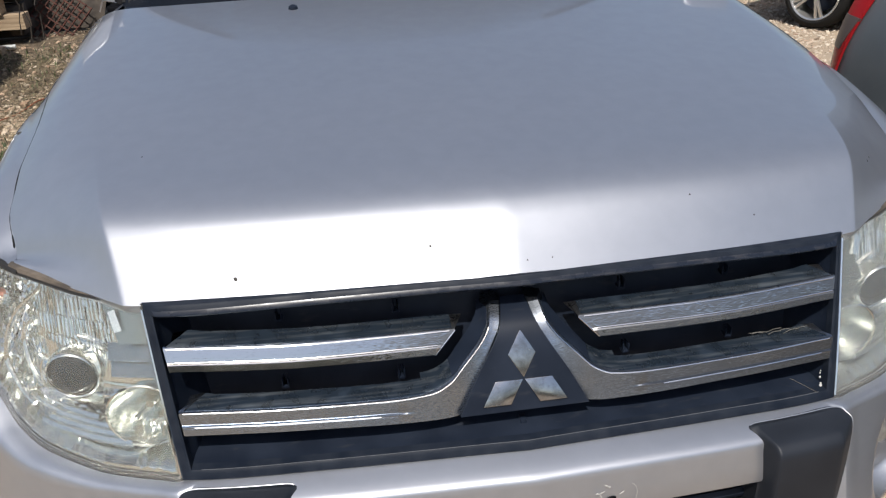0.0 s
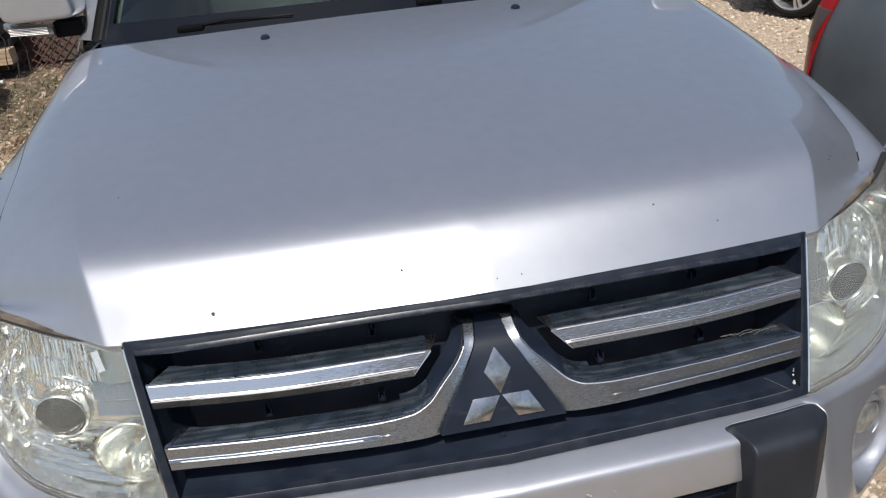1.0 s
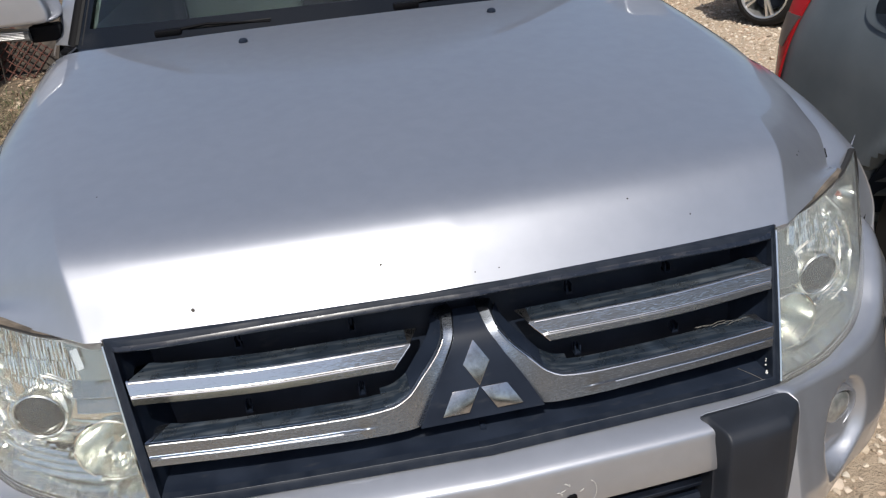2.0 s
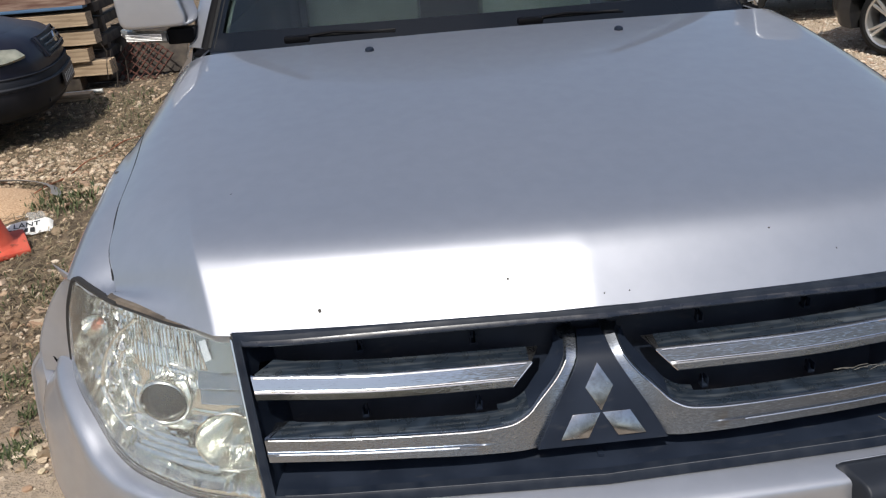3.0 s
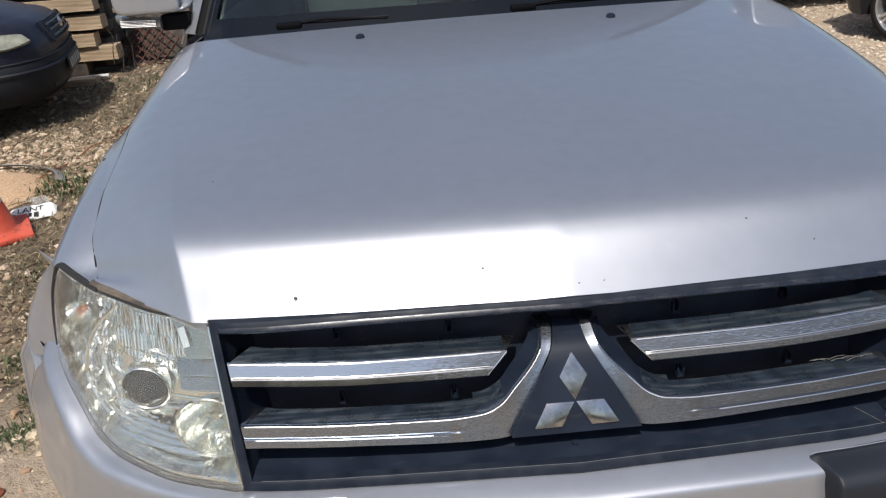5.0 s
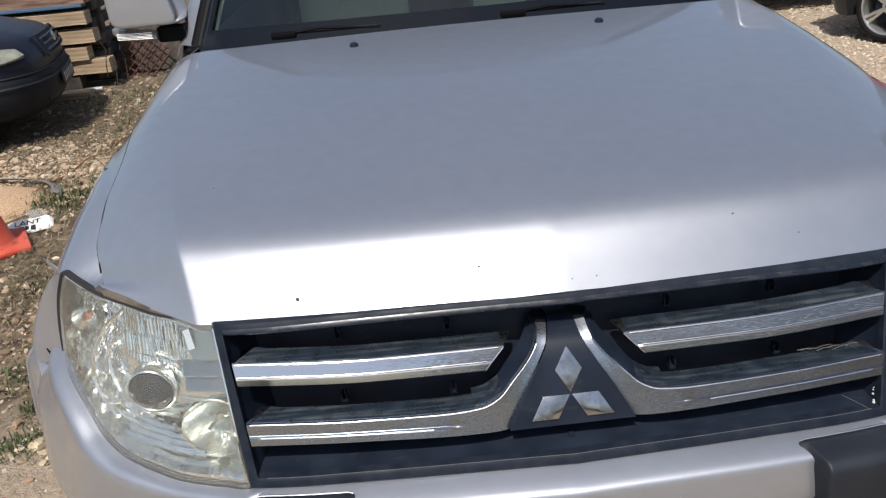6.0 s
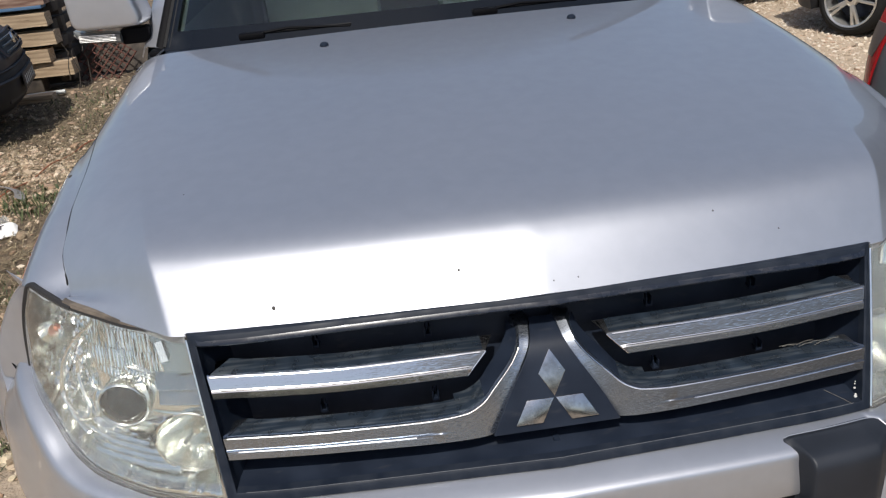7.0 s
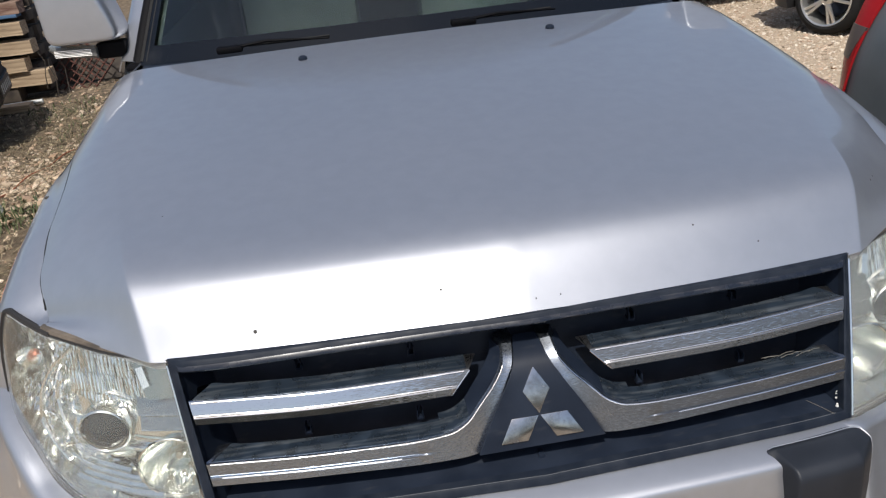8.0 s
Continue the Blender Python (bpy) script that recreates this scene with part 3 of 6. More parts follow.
for s in (-1, 1):
    for edge, drop, t0, t1 in ((BAR_A, Vector((0, -0.0005, -0.0012)), 0.02, 0.99), (BAR_A, Vector((0, -0.0076, -0.0200)), 0.06, 0.985)):
        pts = [Vector(edge(t)) + drop for t in steps(t0, t1, 40)]
        if drop.z < -0.01:
            pts = [p + Vector((0.018 * max(0, 1 - t * 14), 0, 0)) for p, t in zip(pts, steps(t0, t1, 40))]
        suv_part("bar_bead", tube([(s * p.x, p.y, p.z) for p in pts], 0.0013, 6), CHROME_CLEAN)
    pts = [Vector(ARM_O(t)) + Vector((0, -0.0008, -0.0006)) for t in steps(0.01, 0.94, 60)]
    suv_part("bar_bead", tube([(s * p.x, p.y, p.z) for p in pts], 0.0012, 6), CHROME_CLEAN)

    pts = [Vector(ARM_O(t)).lerp(Vector(ARM_I(t)), 0.63) + Vector((0, -0.0016, 0.0004)) for t in steps(0.03, 0.47, 40)]
    suv_part("bar_bead", tube([(s * p.x, p.y, p.z) for p in pts], 0.0011, 6), CHROME_CLEAN)

    def arm_side(t, v):
        o, i = Vector(ARM_O(t)), Vector(ARM_I(t))
        k = smooth(0.55, 0.82, t)
        out = (o - i).normalized()
        back = Vector((0, lerp(0.036, 0.026, k), 0)) + out * lerp(0.004, 0.010, k)
        p = o + back * lerp(0.16, 1.25, v) + out * 0.0022
        return Vector((s * p.x, p.y, p.z))
    suv_part("arm_side", sheet(arm_side, steps(0.595, 0.72, 12), steps(0, 1, 4), flip=s > 0, thick=0.0008), CHROME_DUSTY_REFLECT)
    suv_part("arm_side", sheet(arm_side, steps(0.72, 0.985, 20), steps(0, 1, 4), flip=s > 0, thick=0.0008), BLACK, label="black side of the bent bar")
    # bright edges of the bar's pointed inner end
    tip = Vector(BAR_A(0.0))
    for ends in (((0, -0.0005, -0.0012), (0.031, -0.0122, -0.0325)), ((0, -0.0005, -0.0010), (-0.008, 0.030, 0.0052))):
        a, b = (tip + Vector(e) for e in ends)
        suv_part("bar_bead", tube([(s * q.x, q.y, q.z) for q in (a, a.lerp(b, 0.5), b)], 0.0011, 6), CHROME_CLEAN)
lip_rows = ((0.0008, 0.0034), (0.0018, 0.0006), (0.0085, -0.0036), (0.0100, -0.0036), (0.0118, -0.0018), (0.0126, 0.006))
suv_part("rim_lip", sheet(lambda u, k: rim_point(u, 1, *lip_rows[k]), steps(-0.985, 0.985, 70), range(6), thick=0.001), LIP, grille, "scuffed upper lip of the grille frame", sharp=30)
# straw and droppings caught in the grille
STRAW_BIT = shader("caught_straw", (0.13, 0.125, 0.11), 0.8)
DROPPING = shader("white_droppings", (0.6, 0.6, 0.57), 0.8)
for x, y, z, r in ((0.4882, 0.0020, 0.8445, 0.0026), (0.4885, 0.0030, 0.8478, 0.0016), (0.4915, 0.0120, 0.8530, 0.0018), (0.4935, 0.0160, 0.8580, 0.0013), (0.4930, 0.0150, 0.8630, 0.0010)):
    suv_part("dropping", lathe([(0, r), (r * 0.7, r * 0.7), (r, 0), (r * 0.6, -r), (0, -r)], Matrix.Translation((x, y, z)), 8), DROPPING)
suv_part("scratch", tube([(0.4470, 0.0225, 0.8486), (0.4640, 0.0045, 0.8444), (0.4745, -0.0128, 0.8431)], 0.0004, 5), STRAW_BIT)
for i in range(7):
    c = Vector((0.375 + 0.014 * i + random.uniform(-0.01, 0.01), 0.034 + random.uniform(-0.006, 0.006), 0.9345 + 0.0015 * random.random()))
    a, q = random.uniform(-0.5, 0.5), random.uniform(0.006, 0.016)
    d = Vector((math.cos(a), math.sin(a) * 0.6, 0.05))
    suv_part("straw_bit", tube([c - d * q, c + Vector((0, 0, 0.002)), c + d * q], 0.0005, 5), STRAW_BIT)

# badge: three plain diamonds on a black panel
LEAN_B = Matrix.Translation((0, 0.0015, 0.93)) @ Matrix.Rotation(radians(90 - 20.8), 4, "X")
PANEL = spline((0, -0.0185, 0.8855, 0.0975), (0.30, 0.0, 0.932, 0.0715), (0.78, 0.0365, 1.000, 0.0285), (0.90, 0.058, 1.0125, 0.0225), (1, 0.086, 1.021, 0.0185))


def panel_at(u, v):
    y, z, w = PANEL(v)
    return Vector((u * w, y + 0.002, z))


panel = suv_part("badge_panel", sheet(panel_at, steps(-1, 1, 6), steps(0, 1, 24), thick=0.015), BLACK, label="satin black panel behind the badge")
D = 0.0433
BADGE_METAL = shader("worn_badge_chrome", (0.5, 0.51, 0.53), 0.2, 1.0)
blend_noise(BADGE_METAL, "Base Color", (0.46, 0.47, 0.49), (0.24, 0.245, 0.25), 60.0, 0.4, 0.75, 9.0)
blend_noise(BADGE_METAL, "Roughness", 0.12, 0.3, 30.0)
for a in (0, 120, 240):
    m = LEAN_B @ Matrix.Rotation(radians(-4), 4, "X") @ Matrix.Rotation(radians(a), 4, "Z") @ Matrix.Translation((0, 0, -0.004))
    outline = [(0, 0.0012), (D / 2 - 0.0006, D * 0.866), (0, D * 1.732 - 0.0012), (-D / 2 + 0.0006, D * 0.866)]
    suv_part("badge_diamond", prism(outline, 0.0065, m, 0.0012), BADGE_METAL, panel, "polished chrome diamond", sharp=20)

# headlights
L_TOP = spline((0.509, 1.062), (0.544, 1.060), (0.63, 1.058), (0.70, 1.062), (0.753, 1.064), (0.80, 1.069), (0.842, 1.071), (0.868, 1.034), (0.895, 0.968), (0.905, 0.92), (0.908, 0.884))
L_BOT = spline((0.509, 0.827), (0.579, 0.813), (0.658, 0.804), (0.735, 0.805), (0.788, 0.818), (0.83, 0.848), (0.87, 0.868), (0.908, 0.882))


def lamp_at(s, u, v, back=0.0, inset=0.0):
    """On the lens: u across from the grille outwards, v up."""
    v = lerp(inset, 1 - inset, v)
    u = lerp(inset * 0.7, 1 - inset * 0.7, u)
    xo = lerp(0.506, 0.908, u)
    lo, hi = L_BOT(xo), L_TOP(xo)
    z = lerp(lo, hi, v)
    lead = 0.030 * (z - 0.829) / 0.235 * (1 - u) ** 2
    x = xo + lead
    bulge = 0.006 * math.sin(math.pi * min(max(u, 0), 1)) * math.sin(math.pi * v)
    return Vector((s * x, nose(x, z) - bulge + back, z))


def lamp_dish(s, u, v, depth):
    c = lamp_at(s, u, v)
    axis = Vector((s * 0.10, -1, 0.03)).normalized()
    return Matrix.Translation(c - axis * depth) @ axis.to_track_quat("Z", "Y").to_matrix().to_4x4()


def headlight(s):
    us, vs = steps(0, 1, 34), steps(0, 1, 20)
    bm = bmesh.new()
    # housing: stepped, fluted bowl behind the lens
    def wall(u, v):
        e = min(u, 1 - u, v * 0.6, (1 - v) * 0.6)
        deep = 0.010 + 0.072 * smooth(0, 0.05, e)
        flute = 0.0040 * abs(math.sin(u * 165 + 1.3 * math.floor(v * 8 + 1.5 * u))) * (0.6 + 0.8 * noise.noise(Vector((u * 14, v * 9, 7)))) * smooth(0.46, 0.52, v) * smooth(0.23, 0.26, u) * smooth(0.68, 0.62, u)
        flute += (0.014 * noise.noise(Vector((u * 22, v * 13, s))) + 0.007 * noise.noise(Vector((u * 60, v * 34, s)))) * smooth(0.58, 0.70, u)
        flute += 0.010 * noise.noise(Vector((u * 40, v * 40, 3 + s))) * smooth(0.22, 0.14, v)
        flute += 0.005 * math.sin(v * 85 + 2.5 * math.sin(u * 6)) * smooth(0.34, 0.28, v)
        ledge = 0.018 * smooth(0.30, 0.27, v + 0.10 * math.sin(u * 5)) + 0.012 * (1 if (u * 7 + v * 2) % 1.0 > 0.55 and u > 0.66 else 0)
        return lamp_at(s, u, v, max(deep + flute - ledge, 0.009), 0.012)
    body = suv_part("headlight", sheet(wall, steps(0, 1, 240), steps(0, 1, 110), flip=s > 0), REFLECT, label="hazed clear headlight with chrome bowl", sharp=25)
    pane = suv_part("lamp_lens", sheet(lambda u, v: lamp_at(s, u, v, 0.0), us, vs, flip=s > 0, thick=0.003), LENS if s < 0 else LENS_RIGHT, body, "clear plastic lens, yellowed and hazy", sharp=60)
    pane.visible_shadow = False
    # rim of the housing
    loop = [lamp_at(s, u, 0, 0.004) for u in us] + [lamp_at(s, 1, v, 0.004) for v in vs[1:]]
    loop += [lamp_at(s, 1 - u, 1, 0.004) for u in us[1:]] + [lamp_at(s, 0, 1 - v, 0.004) for v in vs[1:]]
    suv_part("lamp_gasket", tube(loop, 0.0042, 6), SEAL, body, "dark dirty seal")
    edge = [lamp_at(s, 0.004, v, -0.001) for v in steps(0.02, 0.98, 20)]
    suv_part("lamp_edge", tube(edge, 0.0026, 6), CHROME_CLEAN, body, "bright edge of the lens")
    # projector
    m = lamp_dish(s, 0.461, 0.39, 0.085)
    suv_part("projector_shroud", lathe([(0.0365, 0.034), (0.0375, 0.0375), (0.0395, 0.039), (0.0415, 0.0375), (0.0425, 0.034), (0.0435, 0.010), (0.0365, 0.0)], m, 48), REFLECT, body, "chrome shroud round the projector", sharp=50)
    suv_part("projector_lens", lathe([(0, 0.052), (0.008, 0.0514), (0.016, 0.0492), (0.024, 0.0455), (0.031, 0.0395), (0.0365, 0.032), (0.0365, 0.012), (0, 0.010)], m, 44), LAMP_GLASS, body, "thick dark glass projector lens")
    # thin chrome rings and ridges of the reflector round it
    for r, h, a0, a1, w in ((0.078, 0.034, 1.9, 4.5, 0.0022), (0.088, 0.040, 2.0, 4.2, 0.0016), (0.076, 0.034, 4.6, 5.9, 0.0030), (0.069, 0.028, 4.3, 6.0, 0.0014), (0.060, 0.022, 2.2, 5.6, 0.0014), (0.050, 0.030, 5.2, 6.9, 0.0016), (0.0475, 0.036, 4.9, 6.5, 0.0012), (0.0345, 0.0372, 3.6, 6.2, 0.0007)):
        arc = [m @ Vector((s * r * math.cos(a), r * math.sin(a), h)) for a in steps(a0, a1, 34)]
        suv_part("lamp_arc", tube(arc, w, 6), REFLECT, body)
    spoke = [lamp_at(s, u, v, 0.034) for u, v in ((0.655, 0.215), (0.58, 0.30), (0.53, 0.37))]
    suv_part("lamp_arc", tube(spoke, 0.0020, 6), REFLECT, body)
    # divider between the indicator and the main reflector
    rim = spline((0, 0.515, 0.90), (0.2, 0.645, 0.718), (0.45, 0.739, 0.46), (0.65, 0.768, 0.252), (0.82, 0.717, 0.187), (1, 0.641, 0.152))
    suv_part("lamp_divider", tube([lamp_at(s, *rim(t), 0.030) for t in steps(0, 1, 40)], 0.0042, 8), REFLECT, body)
    rim = spline((0, 0.600, 0.66), (0.3, 0.632, 0.61), (0.6, 0.662, 0.49), (0.85, 0.643, 0.365), (1, 0.616, 0.317))
    suv_part("lamp_divider", tube([lamp_at(s, *rim(t), 0.040) for t in steps(0, 1, 24)], 0.0030, 8), REFLECT, body)
    # high beam bowl
    m = lamp_dish(s, 0.134, 0.295, 0.075)
    suv_part("high_beam_bowl", lathe([(0.056, 0.046), (0.053, 0.047), (0.050, 0.040), (0.040, 0.012), (0.022, -0.006), (0.010, -0.010), (0.010, 0.012), (0.006, 0.02), (0, 0.02)], m, 40), BOWL, body, "round chrome high beam bowl", sharp=50)
    suv_part("high_beam_dome", lathe([(0, 0.066), (0.02, 0.064), (0.040, 0.058), (0.0545, 0.047), (0.0535, 0.043), (0.038, 0.054), (0, 0.062)], m, 36), DOME, body).visible_shadow = False
    ring = [m @ Vector((0.0555 * math.cos(a), 0.0555 * math.sin(a), 0.049)) for a in steps(0, math.tau, 40)]
    suv_part("bowl_rim", tube(ring, 0.0020, 6), REFLECT, body)
    # indicator, outer
    m = lamp_dish(s, 0.80, 0.62, 0.06)
    suv_part("indicator_bowl", lathe([(0.024, 0.026), (0.019, 0.010), (0.010, 0.0), (0.007, 0.0)], m, 20), REFLECT, body)
    suv_part("indicator_bulb", lathe([(0, 0.014), (0.004, 0.012), (0.006, 0.008), (0.006, -0.01)], m, 14), AMBER, body, "amber indicator bulb")
    # fluted blocks beside the grille and under the projector
    bm = sheet(lambda u, v: lamp_at(s, lerp(0.02, lerp(0.165, 0.215, v), u), lerp(0.71, 0.95, v), 0.034 - 0.010 * u), steps(0, 1, 8), steps(0, 1, 8), flip=s > 0, thick=0.002)
    suv_part("inner_panel", bm, SATIN, body, "smooth satin panel beside the grille")
    for v0, v1 in ((0.615, 0.690), (0.525, 0.600)):
        bm = sheet(lambda u, v: lamp_at(s, lerp(0.02, 0.235, u), lerp(v0, v1, v) - 0.02 * u, 0.030 + 0.012 * v), steps(0, 1, 10), steps(0, 1, 6), flip=s > 0, thick=0.002)
        suv_part("inner_band", bm, SATIN, body)
        suv_part("lamp_step", tube([lamp_at(s, u, v0 - 0.02 * (u - 0.02) / 0.215, 0.030) for u in steps(0.02, 0.235, 8)], 0.0017, 6), REFLECT, body)
    fin = [lamp_at(s, u, v, 0.022) for u, v in ((0.170, 0.90), (0.163, 0.84), (0.155, 0.785))]
    suv_part("lamp_fin", tube(fin, 0.0075, 4), REFLECT, body)
    for i in range(4):
        pts = [lamp_at(s, u, 0.10 + 0.02 * i + 0.02 * math.sin(u * 6), 0.03 + 0.008 * i) for u in steps(0.2 + 0.05 * i, 0.60 - 0.03 * i, 12)]
        suv_part("lamp_step", tube(pts, 0.006, 6), REFLECT, body)
    for i in range(11):
        u = 0.24 + i * 0.031
        low = 0.72 + 0.08 * math.sin(i * 2.1)
        pts = [lamp_at(s, u, v, 0.05 + 0.03 * (v - 0.6)) for v in steps(low, low + 0.10, 4)]
        suv_part("lamp_flute", tube(pts, 0.0017, 5), REFLECT, body)
    return body


for s in (-1, 1):
    headlight(s)
    # dusty strip between hood and lamp
    pts = [(s * x, nose(x, L_TOP(x)) + 0.004, L_TOP(x) + 0.001) for x in steps(0.745, 0.838, 14)]
    pts += [lamp_at(s, u, 1, -0.001) for u in steps(0.845, 0.998, 24)][1:]
    suv_part("lamp_corner_seal", tube(pts, 0.0056, 8), SEAL, label="black rubber seal round the lamp corner")
    pts = [(s * x, nose(x, L_TOP(x)) + 0.010, L_TOP(x) + 0.003) for x in steps(0.545, 0.76, 20)]
    suv_part("lamp_top_seal", tube(pts, 0.0080, 8), GRIME, label="brown dirty rubber seal")

# dark joint between the wing and the bumper, outside each lamp
for s in (-1, 1):
    joint = [(s * x, y, z) for x, y, z in ((0.937, 0.378, 0.848), (0.950, 0.389, 0.862), (0.963, 0.402, 0.880), (0.974, 0.414, 0.897))]
    suv_part("wing_joint", tube(joint, 0.0035, 6), WIPER)

# the wing's return beside each lamp
for s in (-1, 1):
    front = [fender_at(s, w, 0.004) for w in steps(0.15, 0.95, 120)]

    def wing_return(u, k):
        p = lamp_at(s, min(u, 0.998), 1, 0.010) - Vector((0, 0, 2.2 * max(u - 0.998, 0)))
        q = min(front, key=lambda r: abs(r.z - p.z))
        return p.lerp(q, k) + Vector((0, 0.004 * math.sin(math.pi * k), 0))
    suv_part("wing_return", sheet(wing_return, steps(0.86, 0.998, 30) + [1.004, 1.012, 1.02], steps(0, 1, 6), flip=s > 0, thick=0.002), PAINT)

# bumper: middle bar
B_PLAN = spline((0, -0.098), (0.36, -0.082), (0.52, -0.060), (0.62, -0.015), (0.72, 0.055), (0.82, 0.145), (0.90, 0.245), (0.94, 0.36), (0.95, 0.5))
BAR = [(0.0, 0.0), (0.25, 0.0022), (0.50, 0.0048), (0.68, 0.0075), (0.79, 0.0098), (0.845, 0.0122), (0.885, 0.0160), (0.910, 0.0225), (1.01, 0.047), (1.10, 0.073), (1.09, 0.079), (1.0, 0.081), (0.2, 0.081)]


def bar_at(x, k, rows):
    f, d = rows[k]
    y0 = nose(x, G_BOT) + 0.004
    return Vector((x, lerp(y0, B_PLAN(abs(x)), f), G_BOT - 0.002 - d + 0.004 * (1 - (x / 0.5) ** 2) * (1 - f)))


suv_part("bumper_bar", sheet(lambda x, k: bar_at(x, k, BAR), steps(-0.512, 0.512, 84), range(len(BAR))), PAINT, label="silver bumper bar with a chipped hole", sharp=40)
# damage
hole = Vector((0.111, lerp(nose(0.111, G_BOT) + 0.004, B_PLAN(0.111), 1.085) + 0.0002, 0.7615))
bm = lathe([(0, 0.001), (0.006, 0.001), (0.0095, 0.0), (0.0095, -0.003)], Matrix.Translation(hole) @ Matrix.Rotation(radians(90), 4, "X"), 10)
for v in bm.verts:
    v.co += Vector((noise.noise(v.co * 300), 0, noise.noise(v.co * 300 + Vector((9, 0, 0))))) * 0.004
suv_part("bumper_hole", bm, WIPER, label="dark hole knocked into the bumper")
SCRAPE = shader("bare_primer", (0.52, 0.52, 0.50), 0.7)
for i in range(6):
    a = random.uniform(-2.6, 0.6)
    c = hole + Vector((random.uniform(-0.02, 0.03), -0.0006, random.uniform(0.004, 0.034)))
    w = random.uniform(0.002, 0.005)
    bm = prism([(-w, -0.0011), (w * 0.6, -0.0007), (w, 0.0007), (-w * 0.4, 0.0013)], 0.0006, Matrix.Translation(c) @ Matrix.Rotation(radians(90), 4, "X") @ Matrix.Rotation(a, 4, "Z"))
    suv_part("scrape", bm, SCRAPE)
arc = [hole + Vector((0.028 + 0.012 * math.sin(t), -0.0004, 0.01 + 0.022 * math.cos(t))) for t in steps(0.2, 2.6, 10)]
suv_part("scrape", tube(arc, 0.0004, 5), SCRAPE)

# guards: pads that swell out of the bumper bar, blunt inside and bevelled outside, with a silver lip
for s in (-1, 1):
    def guard(u, v):
        x = lerp(lerp(0.343, 0.354, smooth(0.03, 0.2, v)), lerp(0.506, 0.517, smooth(0.0, 0.2, v)), u)
        back, front = nose(x, 0.829) - 0.018, B_PLAN(x) + 0.006
        y, z = spline((0, back, 0.8268), (0.10, lerp(back, front, 0.50), 0.8215), (0.16, lerp(back, front, 0.82), 0.8170), (0.20, lerp(back, front, 0.97), 0.8085), (0.24, front - 0.003, 0.795), (0.6, front - 0.012, 0.62), (1, front, 0.42))(v)
        swell = smooth(0, 0.085, u) * min(1.0, (1 - u) / 0.25) ** 0.9 * smooth(-0.02, 0.05, v)
        k = smooth(0.05, 0.22, v)
        return Vector((s * x, y - 0.032 * k * swell + 0.0015 * k, z + lerp(0.0045, 0.009, k) * swell * (1 - smooth(0.22, 0.4, v)) - 0.001))

    def corner_cut(u, v):
        """Rounds the pad's two upper corners."""
        bend = lambda q: 1 - math.sqrt(max(0, 1 - (1 - min(q, 1)) ** 2))
        pull = 0.034 * bend(u / 0.10) + 0.060 * bend((1 - u) / 0.17)
        return guard(u, lerp(pull, 1, v))
    across = [0.5 - 0.5 * math.cos(math.pi * q) for q in steps(0, 1, 64)]
    bm = sheet(corner_cut, across, steps(0, 0.3, 54) + steps(0.3, 1, 24)[1:], flip=s > 0)
    g = bmesh.ops.extrude_edge_only(bm, edges=[e for e in bm.edges if e.is_boundary])["geom"]
    for v in g:
        if isinstance(v, bmesh.types.BMVert):
            v.co.y += 0.050 if v.co.z < 0.80 else 0.012
            v.co.z -= 0.004
    bmesh.ops.recalc_face_normals(bm, faces=bm.faces[:])
    suv_part("bumper_guard", bm, GUARD, label="dark grey plastic overrider", sharp=60)
    rim = [corner_cut(q, 0) for q in across[6:]] + [corner_cut(1, v) for v in steps(0, 0.7, 40)][1:]
    suv_part("guard_edging", tube([p + Vector((0, 0.0005, 0.0008)) for p in rim], 0.0011, 6), PAINT, label="thin silver edge round the overrider")

# bumper corners with the fog lamp pocket
E_TOP = spline((0, 0.508, 0.826), (0.16, 0.579, 0.812), (0.34, 0.658, 0.803), (0.5, 0.735, 0.804), (0.62, 0.788, 0.817), (0.73, 0.83, 0.846), (0.82, 0.87, 0.868), (0.88, 0.908, 0.883), (1, 0.965, 0.890))
E_OUT = [(0.0, 0.0), (0.009, 0.0008), (0.0175, 0.0), (0.0235, -0.005), (0.025, -0.0180)]
FOG = Vector((0.668, 0.0, 0.674))


def corner_at(s, u, k, rows=66):
    """k counts from the lamp's lower edge down to the bumper's lower edge."""
    x0, z0 = E_TOP(u)
    y0 = nose(x0, z0) + (0.0 if u < 0.88 else 0.45 * (u - 0.88))
    a = lerp(radians(-88), radians(2), smooth(-0.12, 1.0, u) ** 1.15)
    n = Vector((math.cos(a), math.sin(a), 0))
    reach = lerp(1.05, 1.75, smooth(0.2, 0.65, u)) * lerp(1.0, 0.80, smooth(0.72, 1.0, u))
    if k < 5:
        d, dz = E_OUT[k]
        p = Vector((x0, y0, z0 + dz * lerp(0.45, 1.0, smooth(0.1, 0.5, u)) * reach)) + n * d * reach
    else:
        t = (k - 4) / (rows - 5)
        z1 = z0 - 0.018 * lerp(0.45, 1.0, smooth(0.1, 0.5, u)) * reach
        z = lerp(z1, 0.43, t)
        d = lerp(0.025, lerp(0.085, 0.048, smooth(0.08, 0.42, u)), min(t / 0.45, 1)) * reach * lerp(1, 0.92, smooth(0.2, 0.8, t)) - 0.055 * smooth(0.60, 1.0, t) + 0.046 * smooth(0.72, 0.97, u) * smooth(-0.04, 0.16, t)
        p = Vector((x0, y0, z)) + n * d
    q = ((p.x - FOG.x) / 0.080) ** 2 + ((p.z - FOG.z) / 0.088) ** 2
    if q < 1:
        p -= n * 0.042 * smooth(0, 0.34, 1 - q) * (0.45 + 0.55 * smooth(-0.07, 0.06, FOG.x - p.x + 0.02))
    return Vector((s * p.x, p.y, p.z))


